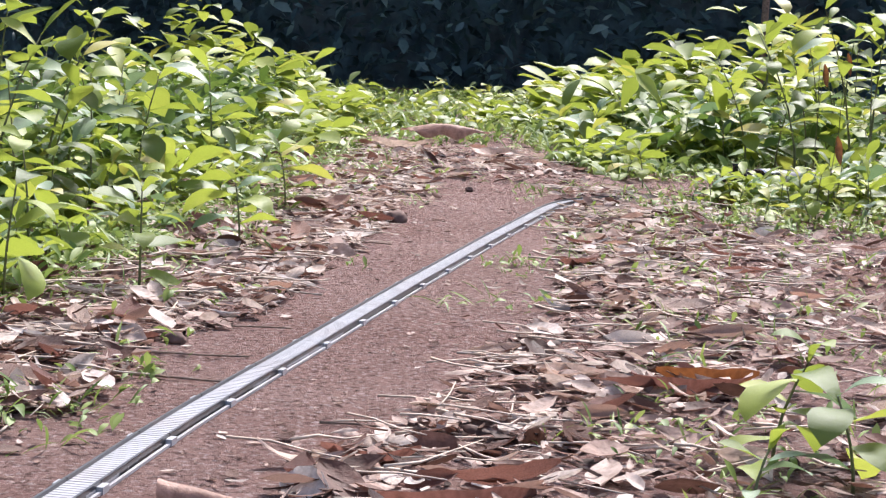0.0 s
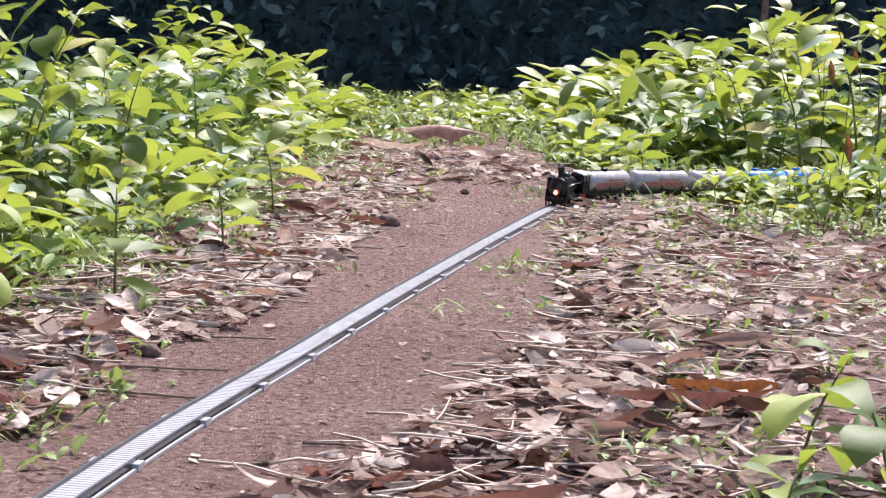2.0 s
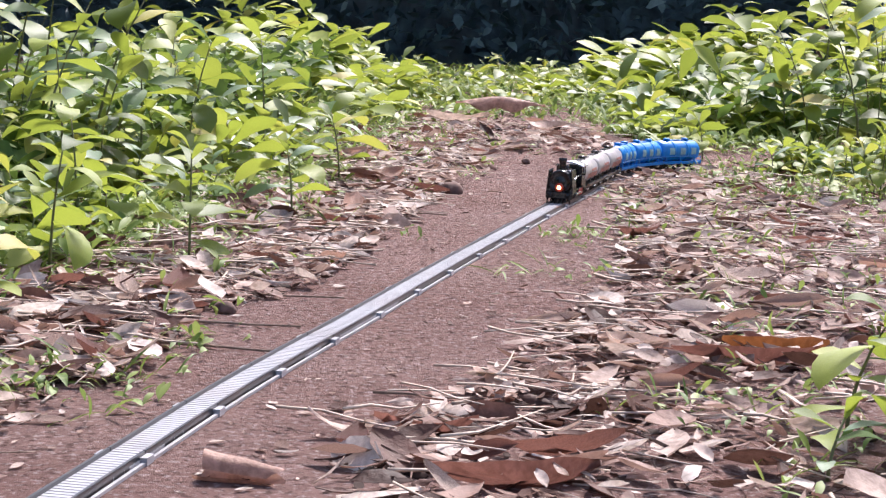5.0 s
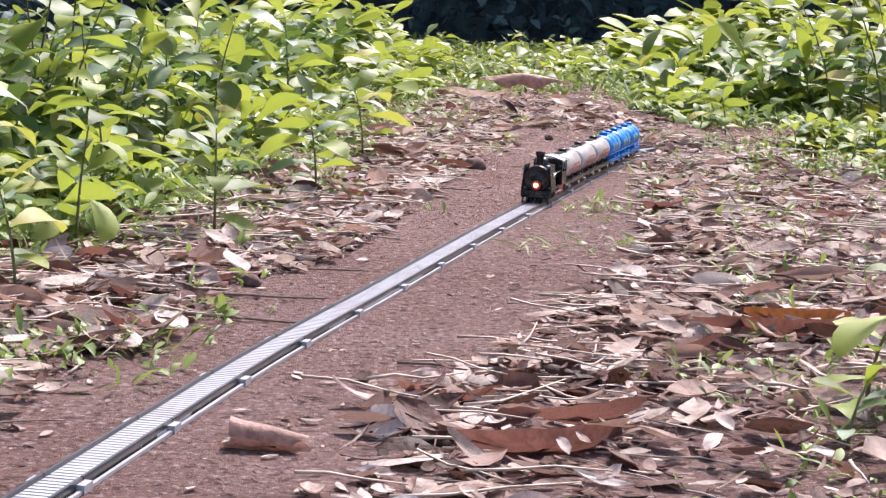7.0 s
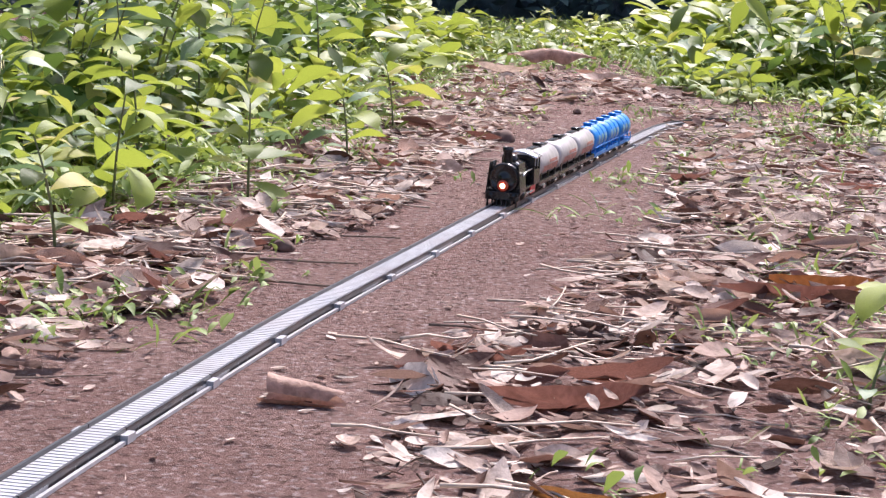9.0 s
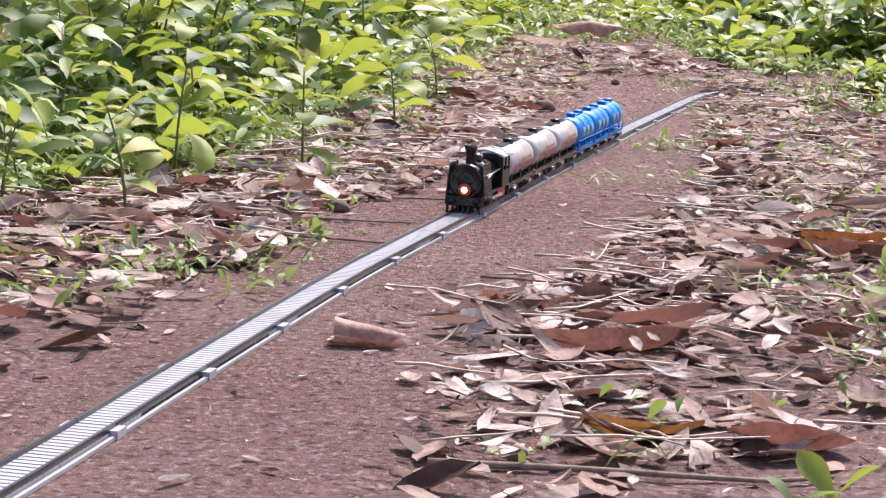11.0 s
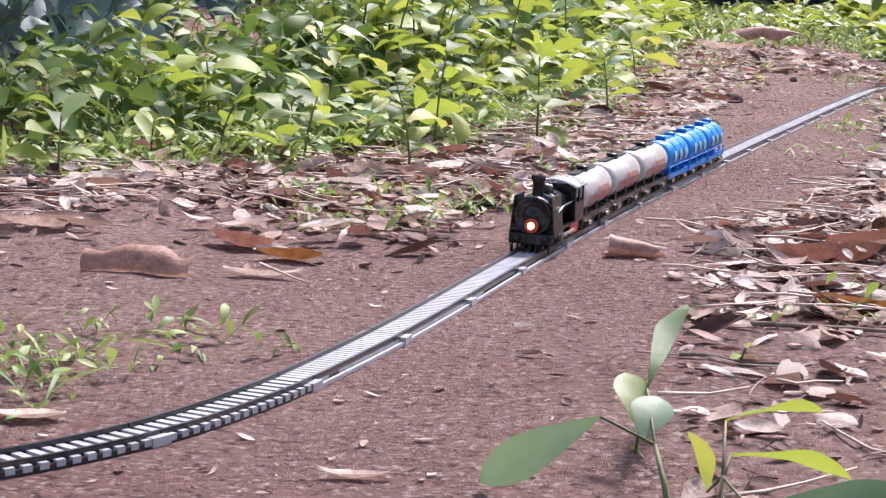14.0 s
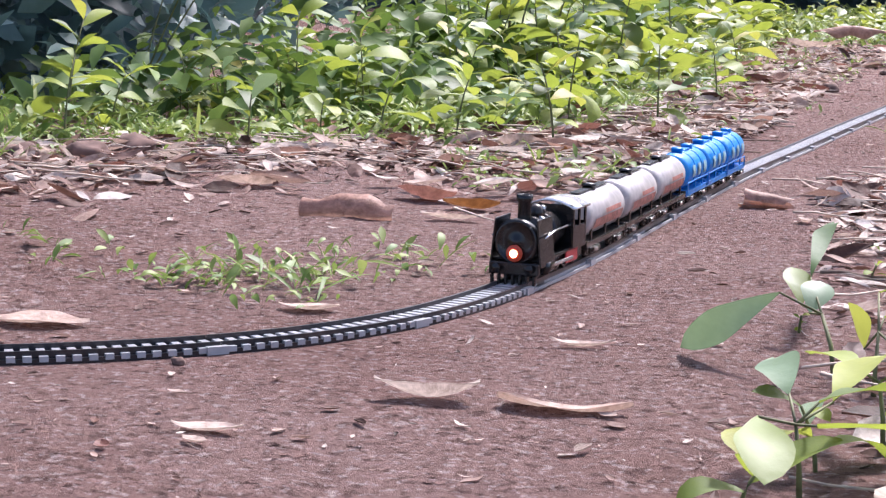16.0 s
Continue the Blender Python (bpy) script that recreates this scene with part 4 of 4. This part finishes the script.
# leaf litter on both sides
LITTER = [curled(1, w, r, b, 4, 4, 0.1, s) for w, r, b, s in ((0.5, 0.3, 0.15, 0), (0.55, 0.6, 0.3, 1), (0.45, 1.0, 0.15, 2), (0.4, 0.25, 0.5, 3), (0.6, 0.4, 0.1, 4), (0.2, 0.6, 0.3, 5), (0.06, 0.5, 0.2, 6), (0.04, 0.5, -0.2, 7))]


def litter_spot():
    while True:
        side = RND.random()
        if side < 0.30:
            y = 1.95 + 4.0 * RND.random() ** 1.2
            inner = float(np.interp(y, [1.61, 1.80, 2.06, 2.34, 2.62, 3.07, 3.81, 4.93, 5.87], [-0.56, -0.39, -0.34, -0.34, -0.24, -0.17, -0.09, -0.05, 0.04]))
            x = inner + 0.04 - abs(RND.gauss(0, 0.22))
            if x < left_edge(y) - 0.3:
                continue
        elif side < 0.52:
            x = U(-1.75, -0.36)
            y = float(np.interp(x, [-1.62, -1.11, -0.96, -0.85, -0.63, -0.45, -0.34], [1.23, 1.63, 1.63, 1.85, 1.96, 1.89, 1.92])) + RND.gauss(0.13, 0.22)
        elif side < 0.85:
            y = 1.3 + 3.5 * RND.random() ** 0.95
            inner = float(np.interp(y, [1.32, 1.82, 1.95, 2.18, 2.51, 2.79, 3.54, 4.48], [-0.08, -0.08, -0.01, 0.07, 0.12, 0.21, 0.26, 0.33]))
            x = inner - 0.03 + abs(RND.gauss(0, 0.30))
        elif side < 0.87:
            y = U(0.2, 1.4)
            x = -0.12 + abs(RND.gauss(0, 0.16))
        else:
            y = 4.2 + 1.86 * RND.random() ** 0.7
            x = U(-0.34, 0.42) if y > 5.0 else U(-0.34, 0.05)
        if near_track(x, y) > 0.05 and x < 1.6:
            return x, y


def spread(n, sizes, lift, loose):
    out = []
    for _ in range(n):
        x, y = litter_spot()
        v, f = LITTER[RND.randrange(8)]
        s = RND.choice(sizes) * U(0.6, 1.3)
        m = pose(x, y, ground_height(x, y) + lift + U(0, loose) * (1 if y > 1.6 else 0.2), RND.gauss(0, 13), RND.gauss(0, 20) + (180 if RND.random() < 0.4 else 0), U(0, 360)) @ Matrix.Scale(s, 4)
        out.append((v, f, m))
    return out


tagged(new("leaf_litter", scatter_mesh("leaf_litter", M_DEAD, spread(10500, (0.014, 0.022, 0.032, 0.05), 0.003, 0.014))), "thick litter of pale tan and brown dry leaves and straw", "leaf litter", kind="stuff")
# dark scraps laid under the litter as painted shadow in its gaps
M_GAPSHADE = dead("litter_gap_shade", [(0.0, (0.05, 0.028, 0.02)), (1.0, (0.13, 0.07, 0.055))], 0.8)
tagged(new("leaf_mould", scatter_mesh("leaf_mould", M_GAPSHADE, spread(7000, (0.010, 0.016, 0.024), 0.001, 0.002))), "dark scraps standing in for the shade between the dry litter leaves", "leaf mould", kind="stuff")
DRY = [dry_mesh(M_DEAD, length=1, width=w, roll=r, bend=b, ragged=0.07, seed=s) for w, r, b, s in ((0.5, 0.5, 0.3, 1), (0.42, 1.0, 0.2, 2), (0.55, 0.35, 0.4, 3), (0.36, 1.5, 0.15, 4), (0.3, 0.6, 0.5, 6))]
DRY += [dry_mesh(mt, length=1, width=w, roll=r, bend=b, ragged=0.09, seed=sd) for mt, w, r, b, sd in ((M_BROWN, 0.45, 1.1, 0.4, 7), (M_TAN, 0.4, 0.9, 0.5, 8), (M_PINK, 0.5, 1.3, 0.3, 9), (M_BROWN, 0.55, 0.7, 0.6, 10), (M_TAN, 0.3, 1.6, 0.2, 11))]
for k in range(300):
    x, y = litter_spot()
    ob = new("dry_leaf", DRY[k % 10])
    ob.matrix_basis = pose(x, y, ground_height(x, y) + (0.011 if y > 1.6 else 0.004), RND.gauss(0, 8), RND.gauss(0, 20 if y > 1.6 else 7) + (180 if k % 4 == 0 else 0), U(0, 360)) @ Matrix.Scale(U(0.04, 0.095), 4)
    tagged(ob, "curled dry leaf lying in the litter", "dry leaf", "dry leaves beside the path")
straws = []
for k in range(900):
    x, y = litter_spot()
    ln, a, g = U(0.04, 0.15), RND.gauss(90, 35), ground_height(x, y) + U(0.004, 0.016)
    c, sn, b = math.cos(math.radians(a - 90)), math.sin(math.radians(a - 90)), U(-0.25, 0.25)
    bm = tube([(x + ln * (c * q - sn * b * q * q), y + ln * (sn * q + c * b * q * q), g + U(0, 0.005)) for q in (-0.5, -0.2, 0.1, 0.5)], U(0.0008, 0.0019), 0.0006, 4)
    bm.verts.index_update()
    straws.append(([tuple(v.co) for v in bm.verts], [tuple(v.index for v in f.verts) for f in bm.faces], Matrix()))
    bm.free()
tagged(new("straw_litter", scatter_mesh("straw_litter", M_STRAW, straws)), "pale dry straws and stalks scattered in the leaf litter", "straw litter", kind="stuff")
# single leaves and chips blown onto the bare soil
for k in range(44):
    y = U(0.1, 4.4)
    x = U(-1.2, 0.1) if y < 1.4 else on_line(y - 0.1).x + RND.choice((-1, 1)) * U(0.06, 0.22)
    if near_track(x, y) < 0.05:
        continue
    ob = new("dry_leaf", DRY[k % 5])
    ob.matrix_basis = pose(x, y, ground_height(x, y) + 0.003, RND.gauss(0, 4), RND.gauss(0, 6), U(0, 360)) @ Matrix.Scale(U(0.012, 0.035), 4)
    tagged(ob, "small dry leaf scrap on bare soil", "dry leaf", "dry leaf scraps on the path")


def crumbs():
    vs, fs, base = [], [], [(1, 0, 0), (-0.5, 0.87, 0), (-0.5, -0.87, 0), (0.1, 0.05, 0.24), (0.2, 0.1, -0.4)]
    for k in range(42000):
        y = 0.05 + 5.8 * RND.random() ** 1.4
        x = U(-1.2, 0.5) if y < 1.5 else U(-0.5, 0.4)
        if near_track(x, y) < 0.034:
            continue
        s = RND.choice((0.001, 0.0013, 0.0018, 0.0026, 0.0052)) * U(0.6, 1.2)
        m = pose(x, y, ground_height(x, y) - s * 0.03, 0, 0, U(0, 360))
        o = len(vs)
        vs.extend((m @ (Vector(p) * s * U(0.7, 1.3)))[:] for p in base)
        fs.extend(((o, o + 1, o + 3), (o + 1, o + 2, o + 3), (o + 2, o, o + 3), (o, o + 4, o + 1), (o + 1, o + 4, o + 2), (o + 2, o + 4, o)))
    me = bpy.data.meshes.new("soil_crumbs")
    me.from_pydata(vs, [], fs)
    me.materials.append(M_SOIL)
    tagged(new("soil_crumbs", me), "loose crumbs of red soil on the path", "soil crumbs", kind="stuff")


crumbs()
flakes = []
for k in range(4600):
    y = 0.05 + 5.9 * RND.random() ** 1.3
    x = U(-1.2, 0.5) if y < 1.5 else U(-0.5, 0.4)
    if near_track(x, y) > 0.036:
        v, f = LITTER[RND.randrange(8)]
        flakes.append((v, f, pose(x, y, ground_height(x, y) + 0.0015, RND.gauss(0, 6), RND.gauss(0, 6), U(0, 360)) @ Matrix.Scale(RND.choice((0.004, 0.006, 0.009, 0.015)), 4)))
tagged(new("leaf_flakes", scatter_mesh("leaf_flakes", M_DEAD, flakes)), "fine pale scraps of leaf and straw on the path", "leaf scraps", kind="stuff")


def twig(x, y, length, turn, r=0.002, label="thin dry twig lying on the soil", mat=None):
    a = radians(turn)
    pts = []
    for i in range(7):
        u = i / 6 - 0.5
        px, py = x + u * length * math.cos(a) + U(-1, 1) * length * 0.015, y + u * length * math.sin(a) + U(-1, 1) * length * 0.015
        pts.append((px, py, ground_height(px, py) + r + 0.001))
    ob = new("twig", to_mesh("twig", tube(pts, r, r * 0.5, 6), mat or M_TWIG, True))
    return tagged(ob, label, "twig")


twig(0.024, 1.267, 0.26, 3, 0.003, "straight brown twig on the soil")
twig(-0.071, 1.084, 0.10, -8, 0.0018)
twig(-0.261, 2.543, 0.22, -6, 0.002)
twig(-0.310, 2.302, 0.25, 4, 0.0022)
twig(-0.285, 2.170, 0.22, -10, 0.0022)
twig(0.005, 1.972, 0.20, -4, 0.0015)
twig(-0.416, 3.192, 0.45, -30, 0.004, "dark bare branch in the weeds")
for k in range(110):
    x, y = litter_spot()
    twig(x, y, U(0.05, 0.2), U(-35, 35) if k % 2 else U(0, 180), U(0.0008, 0.0018), mat=M_TWIG if k % 3 == 0 else M_STRAW, label="thin dry straw lying in the litter" if k % 3 else "thin dry twig lying on the soil")


def stone(x, y, s, squash=0.6):
    bm = bmesh.new()
    bmesh.ops.create_icosphere(bm, subdivisions=3, radius=1)
    o = x * 13 + y * 7
    for v in bm.verts:
        d = 1 + 0.35 * noise.noise(v.co * 1.3 + Vector((o, 0, 0))) + 0.12 * noise.noise(v.co * 4 + Vector((0, o, 0)))
        v.co = Vector((v.co.x * s * d, v.co.y * s * 0.8 * d, v.co.z * s * squash * d))
    ob = new("stone", to_mesh("stone", bm, M_STONE, True))
    ob.matrix_basis = pose(x, y, ground_height(x, y) + s * squash * 0.5, 0, 0, U(0, 360))
    return tagged(ob, "dark reddish-brown stone half sunk in soil", "stone")


for x, y, s in ((-0.196, 2.768, 0.016), (-0.038, 3.935, 0.024), (-1.035, 1.893, 0.032), (-1.067, 1.795, 0.032), (-1.159, 1.804, 0.026), (-0.272, 2.391, 0.014), (0.119, 4.659, 0.012), (-0.465, 0.772, 0.006), (-0.581, 0.542, 0.006)):
    stone(x, y, s)

# ---- fern in the shade of the hedge ----


def fern(x, y, z, fronds):
    p = tagged(thing("fern", pose(x, y, 0)), "bright green fern with arching fronds below the hedge", "fern")
    for turn, length, rise in fronds:
        m = pose(0, 0, 0, 0, 0, turn)
        pts = [m @ Vector((0, length * u, z * min(1, 1.6 * u) + rise * math.sin(math.pi * u) - 0.10 * length * u * u)) for u in (0, 0.15, 0.3, 0.45, 0.6, 0.75, 0.9, 1)]
        fr = part("frond", tube(pts, 0.0022, 0.0006, 5), M_STEM, p, smooth=True)
        for i in range(16):
            u = 0.38 + 0.6 * i / 16
            k = min(6, int(u * 7))
            c = pts[k].lerp(pts[k + 1], u * 7 - k)
            size = 0.085 * (1 - ((u - 0.5) / 0.55) ** 2) + 0.012
            for side in (-1, 1):
                part("leaflet", LEAFLET, None, fr, at=Matrix.Translation(c) @ pose(0, 0, 0, -8, 0, turn + side * -62) @ Matrix.Scale(size, 4))


LEAFLET = blade_mesh("leaflet", M_LEAF, length=1, width=0.2, widest=0.35, bend=0.5, fold=0.2, n=5)
fern(-1.327, 2.844, 0.30, ((-70, 0.42, 0.10), (-20, 0.36, 0.12), (-120, 0.40, 0.08)))
# withered leaves hanging in the weeds
for x, y, z in ((0.828, 4.278, 0.17), (0.999, 5.319, 0.30), (1.075, 5.411, 0.33)):
    p = tagged(thing("withered_plant", pose(x, y, 0)), "thin stem with a withered orange leaf among the weeds", "plant")
    part("stem", tube([(0, 0, -0.003), (0.004, 0, z * 0.6), (0.012, 0, z)], 0.0016, 0.0008, 5), M_STEM, p, smooth=True)
    part("leaf", dry_mesh(M_RUST, length=0.06, width=0.025, roll=0.9, bend=0.3), None, p, "withered orange leaf", at=pose(0.014, 0, z - 0.02, 75, 0, 30))

# ---- dark hedge behind ----


def hedge():
    path = [(-4.0, 1.6), (-2.8, 2.2), (-1.9, 2.55), (-1.55, 3.2), (-1.75, 4.4), (-2.0, 6.0), (-2.2, 8.0), (-1.6, 10.2), (0.0, 10.8), (1.5, 11.4), (3.5, 11.0), (4.2, 8.0), (4.6, 4.0)]
    line = [tuple(v) for v in smooth_line(path, 8)]
    top = 2.4
    # dark sheet behind the leaves, painted as the shade in the hedge's depth
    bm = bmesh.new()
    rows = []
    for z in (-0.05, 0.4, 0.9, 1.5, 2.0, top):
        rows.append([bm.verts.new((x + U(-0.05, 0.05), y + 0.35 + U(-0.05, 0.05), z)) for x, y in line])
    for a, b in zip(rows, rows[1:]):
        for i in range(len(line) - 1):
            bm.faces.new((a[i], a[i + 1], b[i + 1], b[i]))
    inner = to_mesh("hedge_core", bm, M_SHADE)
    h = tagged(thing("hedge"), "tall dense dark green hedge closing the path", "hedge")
    part("core", inner, None, h, "dark sheet standing in for the shade inside the hedge")
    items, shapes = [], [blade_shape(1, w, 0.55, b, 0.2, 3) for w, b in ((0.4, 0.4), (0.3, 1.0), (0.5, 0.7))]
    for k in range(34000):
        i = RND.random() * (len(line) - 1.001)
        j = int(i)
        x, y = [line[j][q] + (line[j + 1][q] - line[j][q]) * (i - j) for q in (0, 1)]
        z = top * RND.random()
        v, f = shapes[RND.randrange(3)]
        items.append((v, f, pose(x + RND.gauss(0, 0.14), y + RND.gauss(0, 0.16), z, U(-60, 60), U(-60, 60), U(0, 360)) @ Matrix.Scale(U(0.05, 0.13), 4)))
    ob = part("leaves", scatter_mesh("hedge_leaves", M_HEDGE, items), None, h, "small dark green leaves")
    ob["kind"] = "stuff"


hedge()


def sapling(x, y, h, r):
    t = tagged(thing("thin_tree", pose(x, y, -0.02)), "thin bare tree trunk before the hedge", "tree")
    part("trunk", tube([(0.01 * math.sin(3 * u), 0, h * u) for u in (0, 0.2, 0.4, 0.6, 0.8, 1)], r, r * 0.7, 8), M_TWIG, t, smooth=True)
    crown, shapes = [], [blade_shape(1, 0.4, 0.55, 0.6, 0.2, 4)]
    for k in range(160):
        v, f = shapes[0]
        crown.append((v, f, pose(RND.gauss(0, 0.3), RND.gauss(0, 0.3), h + RND.gauss(0, 0.2), U(-60, 60), U(-60, 60), U(0, 360)) @ Matrix.Scale(U(0.07, 0.14), 4)))
    part("crown", scatter_mesh("crown", M_LEAF, crown), None, t)


sapling(1.62, 9.9, 2.3, 0.018)


def motions():
    times = [k * 0.25 for k in range(65)]
    places, back = [(engine, 0.075, 0.042)], 0.153
    for w in wagons:
        pitch = 0.125 if w.name in blue_names else 0.155
        places.append((w, back + pitch / 2, pitch * 0.28))
        back += pitch
    for ob, back, half in places:
        rows = []
        for t in times:
            m = rail_pose(front_at(t) + back, half)
            if ob is engine:
                m = m @ pose(0, 0.075, 0)
            rows.append((t, m @ pose(0, 0, -TOP * (SIZE - 1))))
        ob.scale = (SIZE, SIZE, SIZE)
        walk(ob, rows)


motions()
